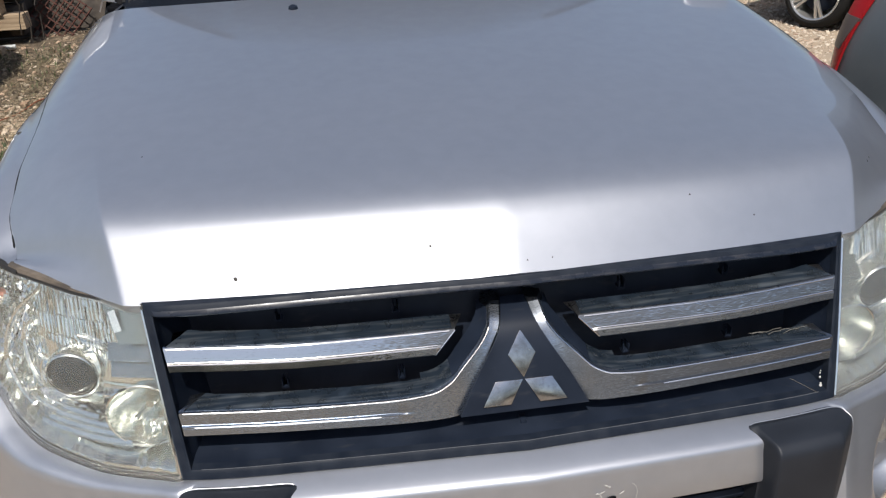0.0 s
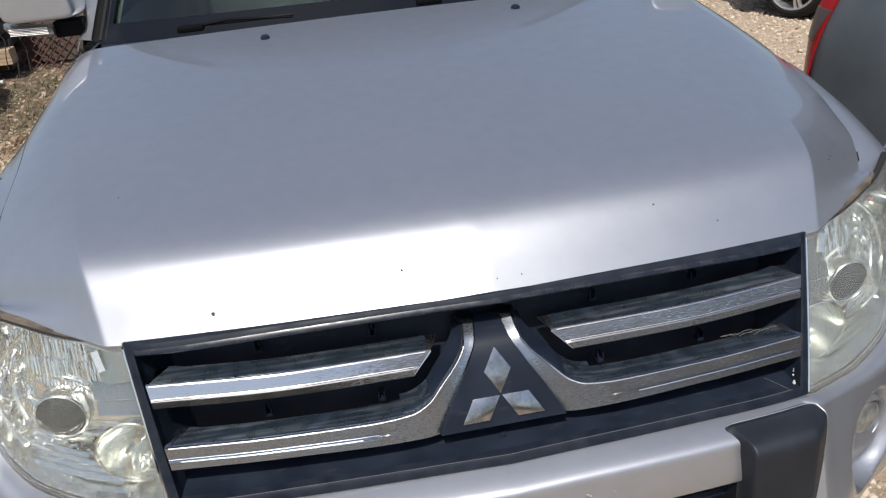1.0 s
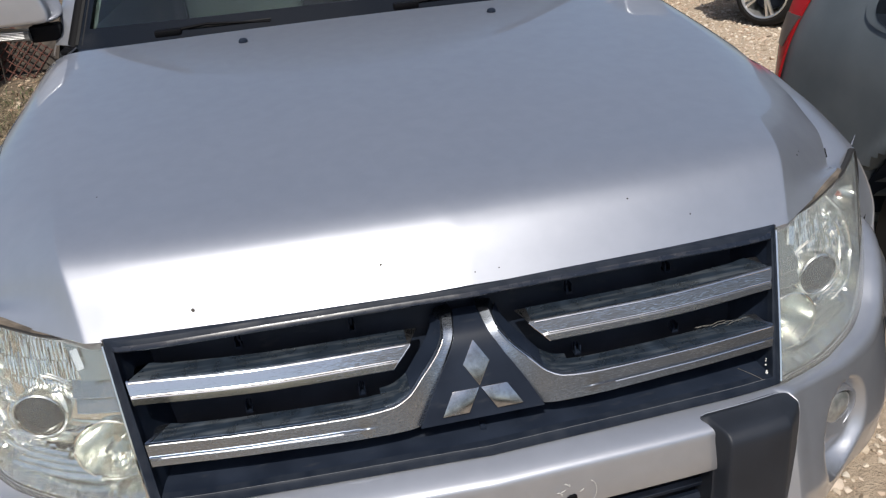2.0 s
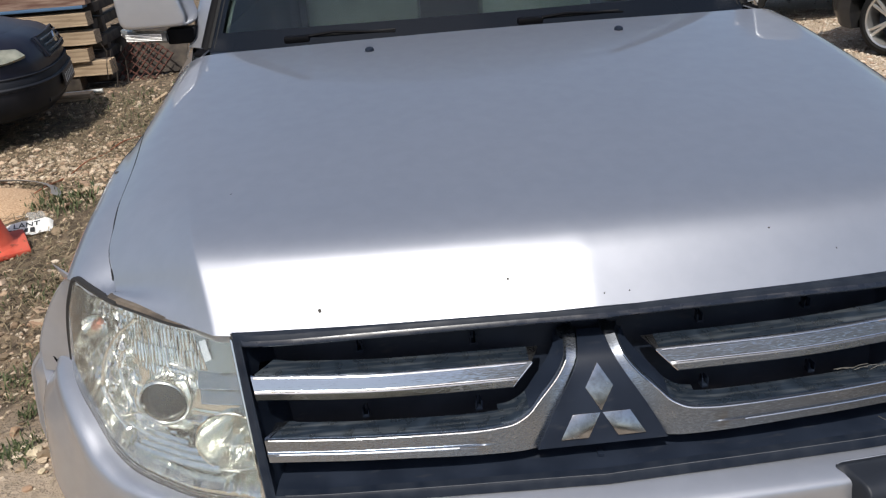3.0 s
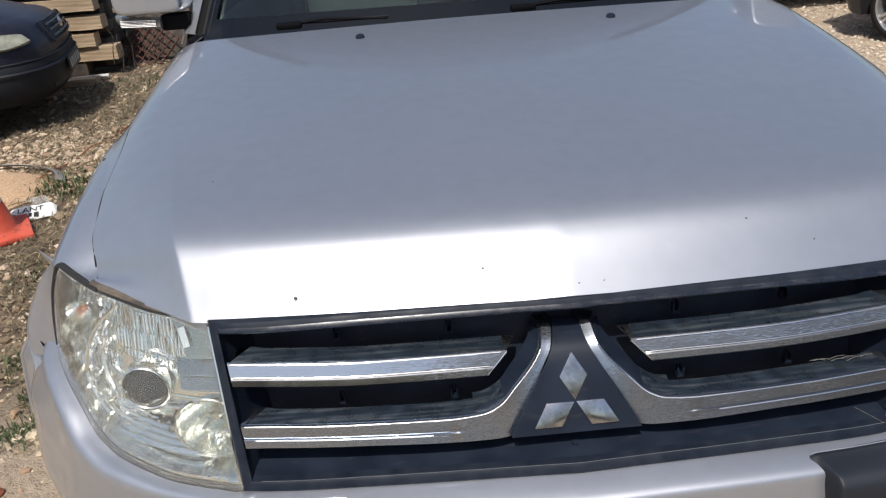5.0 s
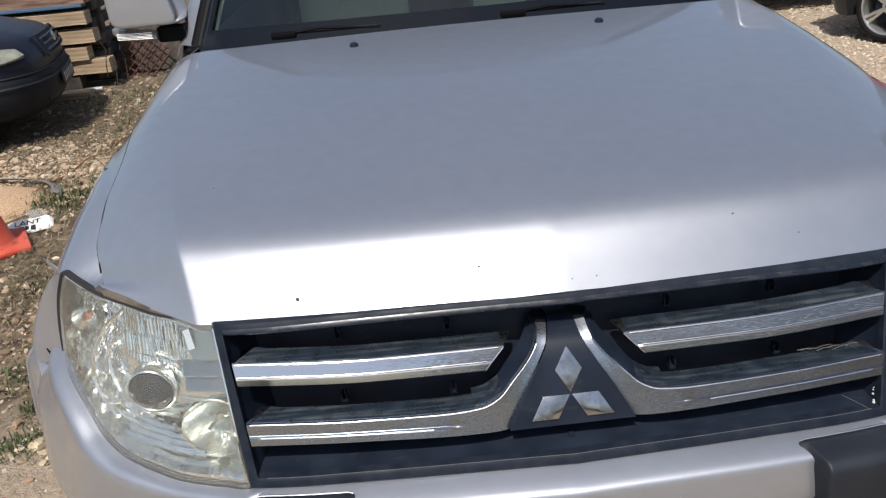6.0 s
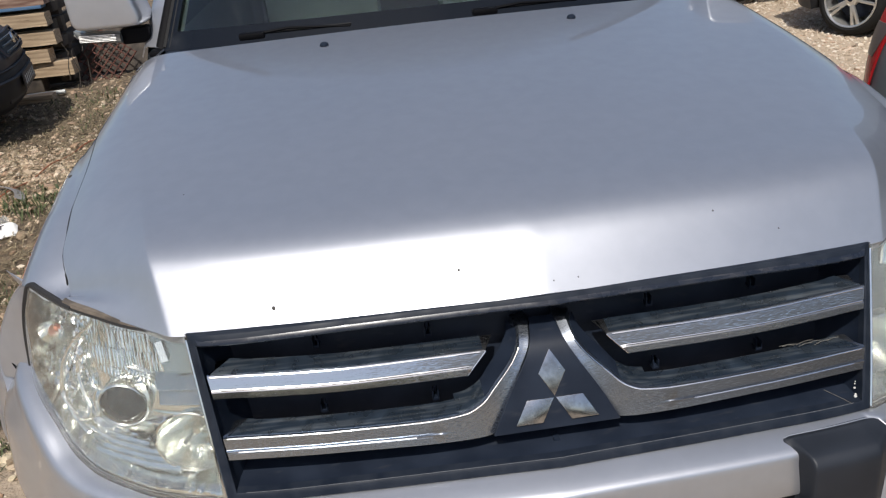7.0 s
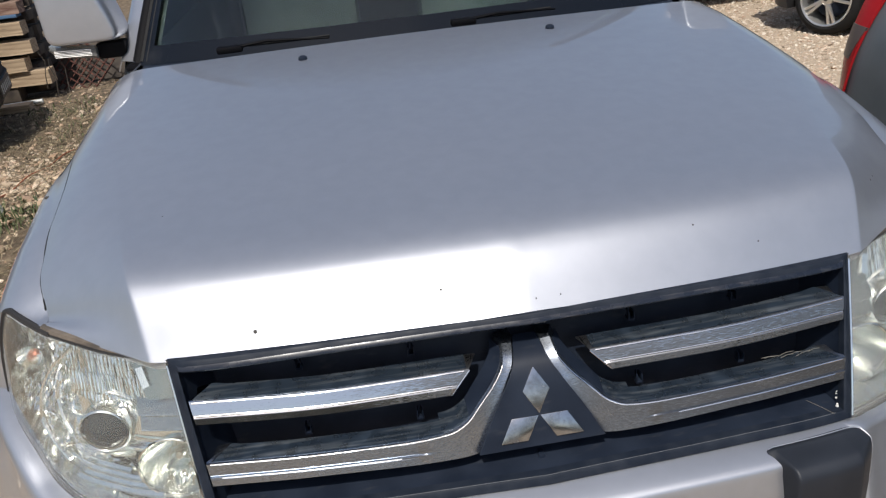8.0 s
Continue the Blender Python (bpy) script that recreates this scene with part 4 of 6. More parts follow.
for s in (-1, 1):
    bm = sheet(lambda u, k: corner_at(s, u, k), steps(0, 1, 150), range(66), flip=s > 0)
    g = bmesh.ops.extrude_edge_only(bm, edges=[e for e in bm.edges if e.is_boundary])["geom"]
    for v in g:
        if isinstance(v, bmesh.types.BMVert):
            inner = abs(v.co.x) < 0.53
            v.co.y += 0.03 if inner else 0.015
            v.co.x -= s * (0.06 if inner else 0.006)
    bmesh.ops.recalc_face_normals(bm, faces=bm.faces[:])
    corner = suv_part("bumper_corner", bm, PAINT, label="silver bumper corner with a fog lamp pocket", sharp=60)
    flare = [corner_at(s, 1.0, k) + Vector((s * 0.002, 0.004, 0)) for k in range(3, 60, 2)]
    suv_part("arch_lip", tube(flare, 0.0062, 8), PAINT, corner, "rounded silver lip of the wheel arch")
    axis = Vector((s * 0.25, -1, 0)).normalized()
    m = Matrix.Translation((s * 0.676, 0.055, 0.682)) @ axis.to_track_quat("Z", "Y").to_matrix().to_4x4()
    suv_part("fog_lamp_ring", lathe([(0.042, 0.002), (0.045, 0.008), (0.051, 0.006), (0.054, -0.03), (0.042, -0.03)], m, 36, closed=True), PAINT, corner)
    suv_part("fog_lamp", lathe([(0, 0.012), (0.02, 0.0105), (0.034, 0.006), (0.041, 0.0), (0.041, -0.02), (0, -0.02)], m, 36), FOG_GLASS, corner, "round glass fog lamp")
    suv_part("fog_lamp_bowl", lathe([(0.040, -0.022), (0.02, -0.045), (0, -0.05)], m, 30), BLACK, corner)

# lower grille
bm = bmesh.new()
box(0, 0.0, 0.58, 0.74, 0.02, 0.26, 0.0, 0, bm)
suv_part("lower_grille", bm, BLACK, label="black lower intake")
for z in (0.69, 0.655, 0.62, 0.585, 0.55):
    pts = [(x, B_PLAN(abs(x)) + 0.035, z) for x in steps(-0.358, 0.358, 20)]
    suv_part("intake_slat", tube(pts, 0.009, 6), BLACK)
suv_part("skid_lip", sheet(lambda x, v: Vector((x, B_PLAN(abs(x)) + 0.01 + 0.06 * v * v, 0.52 - 0.12 * v)), steps(-0.36, 0.36, 20), steps(0, 1, 8), thick=0.006), PAINT)

# cowl, windscreen, pillars
W_BASE = spline((0, 1.300, 1.262), (0.4, 1.325, 1.260), (0.7, 1.395, 1.252), (0.80, 1.445, 1.245))
W_HALF0, W_HALF1 = 0.80, 0.64


def screen_at(u, v, out=0.0):
    x0 = u * W_HALF0
    yb, zb = W_BASE(abs(x0))
    x = u * lerp(W_HALF0, W_HALF1, v)
    yt, zt = 2.02 + 0.10 * u * u, 1.790 - 0.02 * u * u
    bow = 0.03 * math.sin(math.pi * v)
    return Vector((x, lerp(yb, yt, v) - bow * 0.4 - out * 0.8, lerp(zb, zt, v) + bow + out * 0.6))


suv_part("windscreen", sheet(screen_at, steps(-1, 1, 30), steps(0, 1, 20), thick=0.006), GLASS, label="clear green-tinted windscreen").visible_shadow = False
bm = bmesh.new()


def border(u0, u1, v0, v1, nu, nv):
    rows = [[bm.verts.new(screen_at(u, v, 0.009)) for v in steps(v0, v1, nv)] for u in steps(u0, u1, nu)]
    for a, b in zip(rows, rows[1:]):
        for i in range(nv):
            bm.faces.new((a[i], b[i], b[i + 1], a[i + 1]))


border(-1, 1, -0.014, 0.058, 40, 3)
border(-1, -0.955, 0.058, 0.93, 3, 20)
border(0.955, 1, 0.058, 0.93, 3, 20)
border(-1, 1, 0.93, 1, 40, 3)
suv_part("screen_border", bm, SCREEN_BLACK, label="black screen border")
bm = sheet(lambda x, v: Vector((x, lerp(H_BACK(abs(x) / 0.80) - 0.012, W_BASE(abs(x))[0] + 0.005, v), lerp(H_RISE(1) - 0.030 - 0.030 * (x / 0.8) ** 2, W_BASE(abs(x))[1] + 0.002, v) - 0.012 * math.sin(math.pi * v))), steps(-0.79, 0.79, 40), steps(0, 1, 8), thick=0.004)
suv_part("cowl", bm, BLACK, label="black plastic cowl under the windscreen")
for x0 in (-0.50, 0.14):
    yb, zb = W_BASE(abs(x0))
    arm = [Vector((x0 - 0.02, yb - 0.060, zb + 0.028)), Vector((x0 + 0.08, yb - 0.055, zb + 0.036)), Vector((x0 + 0.25, W_BASE(abs(x0 + 0.25))[0] - 0.035, 1.283))]
    wiper = suv_part("wiper", tube([arm[0].lerp(arm[1], t) for t in steps(0, 1, 4)] + [arm[1].lerp(arm[2], t) for t in steps(0.2, 1, 6)], 0.0052, 8, taper=0.5), WIPER, label="black windscreen wiper at rest")
    blade = []
    for t in steps(0, 1, 14):
        x = lerp(x0 + 0.02, x0 + 0.25, t)
        q = screen_at(x / W_HALF0, 0.022, 0.012)
        blade.append(q)
    suv_part("wiper_blade", tube(blade, 0.0034, 6), RUBBER, wiper)
    suv_part("wiper_cap", box(x0 - 0.02, yb - 0.062, zb + 0.026, 0.07, 0.03, 0.018, 0.006), WIPER, wiper)
for s in (-1, 1):
    def pillar(u, v):
        a = screen_at(s, v, 0.0)
        w = lerp(0.085, 0.075, v)
        prof = spline((0, 0.0, -0.012), (0.3, 0.020, 0.012), (0.7, 0.062, 0.014), (1, 0.086, -0.02))(u)
        return a + Vector((s * prof[0], 0.015 + w * u, prof[1]))
    suv_part("a_pillar", sheet(pillar, steps(0, 1, 8), steps(-0.02, 1.0, 20), flip=s > 0, thick=0.004), PAINT, label="silver windscreen pillar")
    bm = sheet(lambda u, v: pillar(lerp(0.02, 0.33, u), v) + Vector((s * 0.002, -0.003, 0.004)), steps(0, 1, 6), steps(-0.02, 1.0, 20), flip=s > 0, thick=0.003)
    suv_part("pillar_cover", bm, WIPER, label="black strip between glass and pillar")
    edge = [screen_at(s * 0.995, v, 0.006) for v in steps(0.0, 1, 16)]
    suv_part("pillar_seal", tube(edge, 0.007, 6), RUBBER)
    edge = [screen_at(s * 0.975, v, 0.006) for v in steps(0.0, 1, 16)]
    suv_part("pillar_seal", tube(edge, 0.004, 6), RUBBER)

for s in (-1, 1):
    bm = sheet(lambda u, v: screen_at(s * lerp(0.945, 0.99, u), v, -0.03 - 0.02 * u), steps(0, 1, 5), steps(0.03, 0.98, 16), thick=0.01)
    suv_part("pillar_trim", bm, PALE_TRIM, label="pale grey pillar lining behind the glass")

# cabin: roof, sides, doors, windows behind the screen
def side_at(s, v, t):
    y = lerp(1.44, 4.72, t)
    z = lerp(0.42, 1.205 - 0.05 * (1 - smooth(0, 0.06, t)), v)
    return Vector((s * (0.925 - 0.012 * (2 * v - 1) ** 2 - 0.030 * smooth(0.7, 1, v) - 0.03 * smooth(0.9, 1, t)), y, z))


for s in (-1, 1):
    bm = sheet(lambda v, t: side_at(s, v, t), steps(0, 1, 12), steps(0, 1, 40), flip=s < 0, thick=0.01)
    suv_part("body_side", bm, PAINT, label="silver body side")
    bm = sheet(lambda v, t: Vector((s * lerp(0.866, 0.67, smooth(0, 1.2, v) * 1.1), lerp(lerp(1.50, 2.13, v), lerp(4.70, 4.55, v), t), lerp(1.207, 1.775, v))), steps(0, 1, 8), steps(0, 1, 30), flip=s < 0, thick=0.006)
    suv_part("side_window", bm, TINT, label="dark side glass")
suv_part("roof", sheet(lambda u, t: Vector((u * lerp(0.66, 0.68, t), lerp(2.02 + 0.10 * u * u, 4.56, t), 1.80 + 0.015 * math.sin(math.pi * lerp(0.1, 0.9, t)) - 0.05 * u ** 4 - 0.01 - 0.028 * (1 - smooth(0, 0.05, t)))), steps(-1, 1, 20), steps(0, 1, 40), thick=0.02), PAINT, label="silver roof")
suv_part("tailgate", sheet(lambda u, v: Vector((u * lerp(0.90, 0.68, smooth(0.5, 1, v)), 4.72 - 0.16 * smooth(0.5, 1, v), lerp(0.42, 1.79, v))), steps(-1, 1, 12), steps(0, 1, 14), flip=True, thick=0.02), PAINT)
suv_part("floor_pan", box(0, 2.4, 0.40, 1.7, 4.4, 0.05), BLACK)
bm = sheet(lambda x, v: Vector((x, lerp(W_BASE(abs(x))[0] + 0.03, 1.92, v), 1.235 - 0.03 * v + 0.025 * math.sin(v * 7) - (0.22 * smooth(0.85, 1, v)))), steps(-0.76, 0.76, 20), steps(0, 1, 16), thick=0.02)
suv_part("dashboard", bm, TRIM, label="grey dashboard behind the windscreen")
for s in (-1, 1):
    seat = suv_part("front_seat", box(s * 0.38, 2.65, 0.98, 0.5, 0.16, 0.75, 0.06), TRIM, label="grey cloth front seat")
    suv_part("headrest", box(s * 0.38, 2.68, 1.47, 0.26, 0.1, 0.18, 0.04), TRIM, seat)
wheel_ring = [(-0.38 + 0.19 * math.cos(a), 2.10 + 0.05 * math.sin(a), 0.97 + 0.17 * math.sin(a)) for a in steps(0, math.tau, 36)]
suv_part("steering_wheel", tube(wheel_ring, 0.014, 8), WIPER)
suv_part("bulkhead", box(0, 1.33, 0.82, 1.6, 0.03, 0.78), BLACK)

# corners between hood, screen pillar and door
for s in (-1, 1):
    bm = sheet(lambda u, v: Vector((s * lerp(0.745, 0.815, u), lerp(1.236, 1.58, v), 1.240 - 0.008 * u - 0.010 * v * (1 - u))), steps(0, 1, 8), steps(0, 1, 8), flip=s < 0, thick=0.004)
    suv_part("cowl_corner", bm, WIPER, label="black rubber corner beside the windscreen")
    def wing_top(u, v):
        q = hood_at(s * lerp(0.905, 1.0, u), 0.995)
        return Vector((q.x, lerp(q.y + 0.004, 1.60, v), q.z - 0.006 - 0.006 * v))
    bm = sheet(wing_top, steps(0, 1, 14), steps(0, 1, 8), flip=s < 0, thick=0.004)
    suv_part("wing_top", bm, PAINT, label="silver top of the wing below the pillar")
    suv_part("pillar_foot", box(s * 0.822, 1.452, 1.238, 0.040, 0.060, 0.014, 0.005), WIPER, label="black rubber foot of the pillar")

# mirrors
for s in (-1, 1):
    def shell(u, v):
        a = u * math.tau
        c, d = math.cos(a), math.sin(a)
        sq = lambda q: math.copysign(abs(q) ** 0.30, q)
        k = math.sin(min(v, 1) * math.pi / 2)
        fall = math.cos(min(v, 1) * math.pi / 2) ** 0.5
        x = -0.960 + 0.100 * sq(c) * (0.80 + 0.20 * fall) - (0.020 * sq(d) if c > 0 else 0.010 * max(d, 0) ** 3 * c)
        z = 1.394 + 0.086 * sq(d) * (0.78 + 0.22 * fall) - 0.010 * c * (d > 0)
        y = 1.60 - 0.13 * k
        return Vector((-s * x, y, z))
    bm = sheet(shell, steps(0, 1, 48), steps(0, 1, 14), flip=s > 0)
    bmesh.ops.remove_doubles(bm, verts=bm.verts[:], dist=0.0005)
    ends = [e for e in bm.edges if e.is_boundary]
    bmesh.ops.holes_fill(bm, edges=ends, sides=0)
    bmesh.ops.recalc_face_normals(bm, faces=bm.faces[:])
    mirror = suv_part("door_mirror", bm, PAINT, label="silver door mirror with clear indicator strip", sharp=50)
    bm = sweep(None, lambda t: [(s * lerp(1.082, 0.930, t), 1.50 + 0.07 * (1 - t) ** 4 + dy, lerp(1.297, 1.284, t) + dz * lerp(0.7, 1, smooth(0, 0.2, t))) for dy, dz in ((0, 0.012), (-0.006, 0.006), (-0.006, -0.010), (0.0, -0.016), (0.04, -0.016), (0.04, 0.012))], 12)
    suv_part("indicator_strip", bm, RIBBED, mirror, "clear ribbed indicator strip")
    for i in range(5):
        z = 1.276 + i * 0.0042
        bm = tube([(s * 1.046, 1.4915, z + 0.006), (s * 0.942, 1.4915, z + 0.002)], 0.0013, 5)
        suv_part("indicator_rib", bm, RIB_CHROME, mirror)
    suv_part("mirror_foot", box(s * 0.892, 1.545, 1.281, 0.085, 0.06, 0.046, 0.008), WIPER, mirror, "black mirror foot")
    suv_part("mirror_glass", box(s * 0.962, 1.603, 1.386, 0.19, 0.008, 0.15, 0.003), CHROME_CLEAN, mirror)

# wheels
def wheel(owner, build, name, c, r, w, axis, spokes, hubs, rim=0.70):
    """A tyre with a spoked rim; axis: which way its outer face looks."""
    m = Matrix.Translation(c) @ Vector(axis).to_track_quat("Z", "Y").to_matrix().to_4x4()
    rr = r * rim
    tyre = build(name, lathe([(rr, -w / 2), (rr + 0.02, -w / 2 - 0.006), (r - 0.03, -w / 2), (r - 0.006, -w / 2 + 0.025), (r, -w / 2 + 0.05), (r, w / 2 - 0.05),
                              (r - 0.006, w / 2 - 0.025), (r - 0.03, w / 2), (rr + 0.02, w / 2 + 0.006), (rr, w / 2 - 0.002), (rr - 0.005, 0)], m, 56, closed=True), RUBBER, label="black tyre on an alloy rim")
    build("rim", lathe([(rr + 0.004, w / 2 - 0.001), (rr - 0.002, w / 2 + 0.004), (rr - 0.014, w / 2 - 0.002), (rr - 0.022, w / 2 - 0.04), (rr - 0.03, -w / 2), (rr, -w / 2)], m, 56), RIM, tyre)
    build("brake_disc", lathe([(0.03, 0.0), (rr * 0.72, 0.0), (rr * 0.72, -0.02), (0.03, -0.02)], m, 40, closed=True), BLACK, tyre)
    for i in range(spokes):
        for e in (-1, 1):
            a = i * math.tau / spokes + e * 0.115
            t = m @ Matrix.Rotation(a, 4, "Z") @ Matrix.Translation((rr * 0.56, 0, w / 2 - 0.022))
            build("spoke", box(0, 0, 0, rr * 0.84, 0.026, 0.022, 0.006, 0, None, t), RIM, tyre)
    build("hub_cap", lathe([(0, w / 2 - 0.004), (0.026, w / 2 - 0.005), (0.05, w / 2 - 0.01), (0.06, w / 2 - 0.02), (0.06, w / 2 - 0.05)], m, 24), RIM, tyre)
    build("hub_badge", lathe([(0, w / 2 - 0.001), (0.020, w / 2 - 0.002), (0.024, w / 2 - 0.006)], m, 20), BLACK, tyre)
    return tyre


for s in (-1, 1):
    for y in (WHEEL_Y, WHEEL_Y + 2.78):
        wheel(suv, suv_part, "wheel", (s * 0.80, y, WHEEL_R), WHEEL_R, 0.26, (s, 0, 0), 6, 6)
        suv_part("wheel_well", sheet(lambda a, v: Vector((s * lerp(0.60, 0.90, v), y + 0.46 * math.cos(a), WHEEL_R + 0.46 * math.sin(a))), steps(0, math.pi, 16), (0, 1), thick=0.004), BLACK)

# ---- ground ----
GROUND = shader("stony_earth", (0.36, 0.29, 0.21), 0.95)
blend_noise(GROUND, "Base Color", (0.075, 0.054, 0.034), (0.25, 0.185, 0.120), 13.0, 0.36, 0.70, 14.0)
n, l = GROUND.node_tree.nodes, GROUND.node_tree.links
co, split, mapr, mix = n.new("ShaderNodeTexCoord"), n.new("ShaderNodeSeparateXYZ"), n.new("ShaderNodeMapRange"), n.new("ShaderNodeMix")
mix.data_type = "RGBA"
mapr.inputs["From Min"].default_value, mapr.inputs["From Max"].default_value = 1.9, 3.0
l.new(co.outputs["Object"], split.inputs[0])
wob, add = n.new("ShaderNodeTexNoise"), n.new("ShaderNodeMath")
add.operation = "MULTIPLY_ADD"
wob.inputs["Scale"].default_value, wob.inputs["Detail"].default_value = 1.6, 10.0
add.inputs[1].default_value = 2.4
l.new(co.outputs["Object"], wob.inputs["Vector"])
l.new(wob.outputs[0], add.inputs[0])
l.new(split.outputs[0], add.inputs[2])
south, wider = n.new("ShaderNodeMath"), n.new("ShaderNodeMath")
south.operation, wider.operation = "SUBTRACT", "MAXIMUM"
south.inputs[0].default_value = 1.0
l.new(split.outputs[1], south.inputs[1])
l.new(add.outputs[0], wider.inputs[0])
l.new(south.outputs[0], wider.inputs[1])
l.new(wider.outputs[0], mapr.inputs["Value"])
l.new(mapr.outputs[0], mix.inputs[0])
l.new(n["Principled BSDF"].inputs["Base Color"].links[0].from_socket, mix.inputs[6])
mix.inputs[7].default_value = (0.42, 0.335, 0.245, 1)
l.new(mix.outputs[2], n["Principled BSDF"].inputs["Base Color"])
sandy, near = n.new("ShaderNodeMix"), n.new("ShaderNodeMapRange")
sandy.data_type = "RGBA"
near.inputs["From Min"].default_value, near.inputs["From Max"].default_value = -2.15, -1.75
edge = n.new("ShaderNodeMath")
edge.operation = "SUBTRACT"
l.new(wob.outputs[0], edge.inputs[0])
l.new(split.outputs[1], edge.inputs[1])
less = n.new("ShaderNodeMath")
less.operation = "MULTIPLY_ADD"
less.inputs[1].default_value, less.inputs[2].default_value = 1.0, -1.05
l.new(edge.outputs[0], less.inputs[0])
l.new(less.outputs[0], near.inputs["Value"])
l.new(near.outputs[0], sandy.inputs[0])
l.new(mix.outputs[2], sandy.inputs[6])
grain = n.new("ShaderNodeTexNoise")
grain.inputs["Scale"].default_value, grain.inputs["Detail"].default_value = 22.0, 10.0
tone = n.new("ShaderNodeMix")
tone.data_type = "RGBA"
tone.inputs[6].default_value, tone.inputs[7].default_value = (0.26, 0.20, 0.14, 1), (0.46, 0.37, 0.275, 1)
l.new(co.outputs["Object"], grain.inputs["Vector"])
l.new(grain.outputs[0], tone.inputs[0])
l.new(tone.outputs[2], sandy.inputs[7])
l.new(sandy.outputs[2], n["Principled BSDF"].inputs["Base Color"])
relief(GROUND, 40.0, 0.8, 0.02, 10.0)
relief(GROUND, 160.0, 0.6, 0.008, 4.0)


def ground_z(x, y):
    return 0.02 * noise.noise(Vector((x * 0.7, y * 0.7, 0))) + 0.008 * noise.noise(Vector((x * 4, y * 4, 3))) - 0.012


xs = sorted({-400, -120, -40, -18, -12, 12, 18, 40, 120, 400} | {round(v, 2) for v in steps(-8, 9, 170)})
ys = sorted({-400, -120, -40, -15, -6, 24, 40, 120, 400} | {round(v, 2) for v in steps(-2, 14, 160)})
bm = sheet(lambda x, y: Vector((x, y, ground_z(x, y) if abs(x) < 10 and -3 < y < 16 else -0.012)), xs, ys)
bmesh.ops.recalc_face_normals(bm, faces=bm.faces[:])
ground = tagged(part("ground", bm, GROUND), "dry stony earth with limestone chips", "ground", kind="structure")


def island_colours(m, colours):
    """Each loose piece of a joined mesh takes one of the colours."""
    n, l = m.node_tree.nodes, m.node_tree.links
    geo = n.new("ShaderNodeNewGeometry")
    ramp = n.new("ShaderNodeValToRGB")
    ramp.color_ramp.interpolation = "LINEAR"
    while len(ramp.color_ramp.elements) < len(colours):
        ramp.color_ramp.elements.new(0.5)
    for i, c in enumerate(colours):
        ramp.color_ramp.elements[i].position = i / (len(colours) - 1)
        ramp.color_ramp.elements[i].color = (*c, 1)
    l.new(geo.outputs["Random Per Island"], ramp.inputs[0])
    l.new(ramp.outputs[0], n["Principled BSDF"].inputs["Base Color"])
    return m


STONE = island_colours(shader("limestone_chips", (0.5, 0.42, 0.33), 0.9), [(0.27, 0.21, 0.15), (0.44, 0.355, 0.265), (0.58, 0.49, 0.385), (0.64, 0.57, 0.475), (0.44, 0.31, 0.22), (0.52, 0.44, 0.345)])
relief(STONE, 90.0, 0.5, 0.006)
STONE_L = island_colours(shader("earthy_chips", (0.4, 0.34, 0.26), 0.9), [(0.16, 0.115, 0.07), (0.29, 0.215, 0.14), (0.46, 0.365, 0.26), (0.58, 0.49, 0.375), (0.34, 0.22, 0.14), (0.22, 0.165, 0.105)])
relief(STONE_L, 90.0, 0.5, 0.006)
BRICK = shader("red_brick_bits", (0.42, 0.12, 0.06), 0.9)
blend_noise(BRICK, "Base Color", (0.32, 0.09, 0.05), (0.55, 0.22, 0.13), 30.0)
relief(BRICK, 120.0, 0.5, 0.004)
PALE = shader("pale_stone", (0.55, 0.45, 0.31), 0.9)
blend_noise(PALE, "Base Color", (0.42, 0.34, 0.22), (0.68, 0.58, 0.42), 18.0)
relief(PALE, 70.0, 0.6, 0.006)

rng = np.random.default_rng(7)


def ico_faces():
    bm = bmesh.new()
    bmesh.ops.create_icosphere(bm, subdivisions=1, radius=1)
    v = np.array([p.co[:] for p in bm.verts])
    f = [[q.index for q in p.verts] for p in bm.faces]
    bm.free()
    return v, np.array(f)


ICO, ICO_F = ico_faces()


def scatter(name, label, spots, material):
    """Many loose stones: spots of x, y, size. One joined mesh."""
    vs, fs = [], []
    for i, (x, y, r) in enumerate(spots):
        v = ICO * rng.uniform(0.55, 1.15, (len(ICO), 1)) * np.array([rng.uniform(0.7, 1.3), rng.uniform(0.7, 1.2), rng.uniform(0.35, 0.7)]) * r
        a = rng.uniform(0, math.tau)
        c, s = math.cos(a), math.sin(a)
        tip = rng.normal(0, 0.25)
        v = np.stack([v[:, 0] * c - v[:, 1] * s, v[:, 0] * s + v[:, 1] * c, v[:, 2] + v[:, 0] * tip], 1)
        vs.append(v + np.array([x, y, ground_z(x, y) + r * 0.18]))
        fs.append(ICO_F + 12 * i)
    me = bpy.data.meshes.new(name)
    me.from_pydata(np.concatenate(vs).tolist(), [], np.concatenate(fs).tolist())
    me.materials.append(material)
    ob = new(name, me)
    return tagged(ob, label, "gravel", kind="stuff")


spots = []
while len(spots) < 17000:
    x, y = rng.uniform(-5.2, -0.75), rng.uniform(-0.6, 8.5)
    n = noise.noise(Vector((x * 1.1, y * 1.1, 8)))
    band = math.exp(-((y - 4.45 - 0.12 * (x + 3)) / 0.42) ** 2)
    near = math.exp(-((y - 2.1) / 0.55) ** 2) * 0.95 + (0.25 if y < 1.4 else 0)
    if rng.uniform() < 0.12 + 0.85 * band + near + 0.4 * max(n, 0) + (0.12 if y > 5.6 and x > -2.9 else 0):
        spots.append((x, y, min(0.0075 * math.exp(rng.normal(0.2, 0.55)) * (1.2 if band > 0.4 else 1), 0.045)))
scatter("gravel", "pale limestone chips scattered on earth", spots, STONE_L)
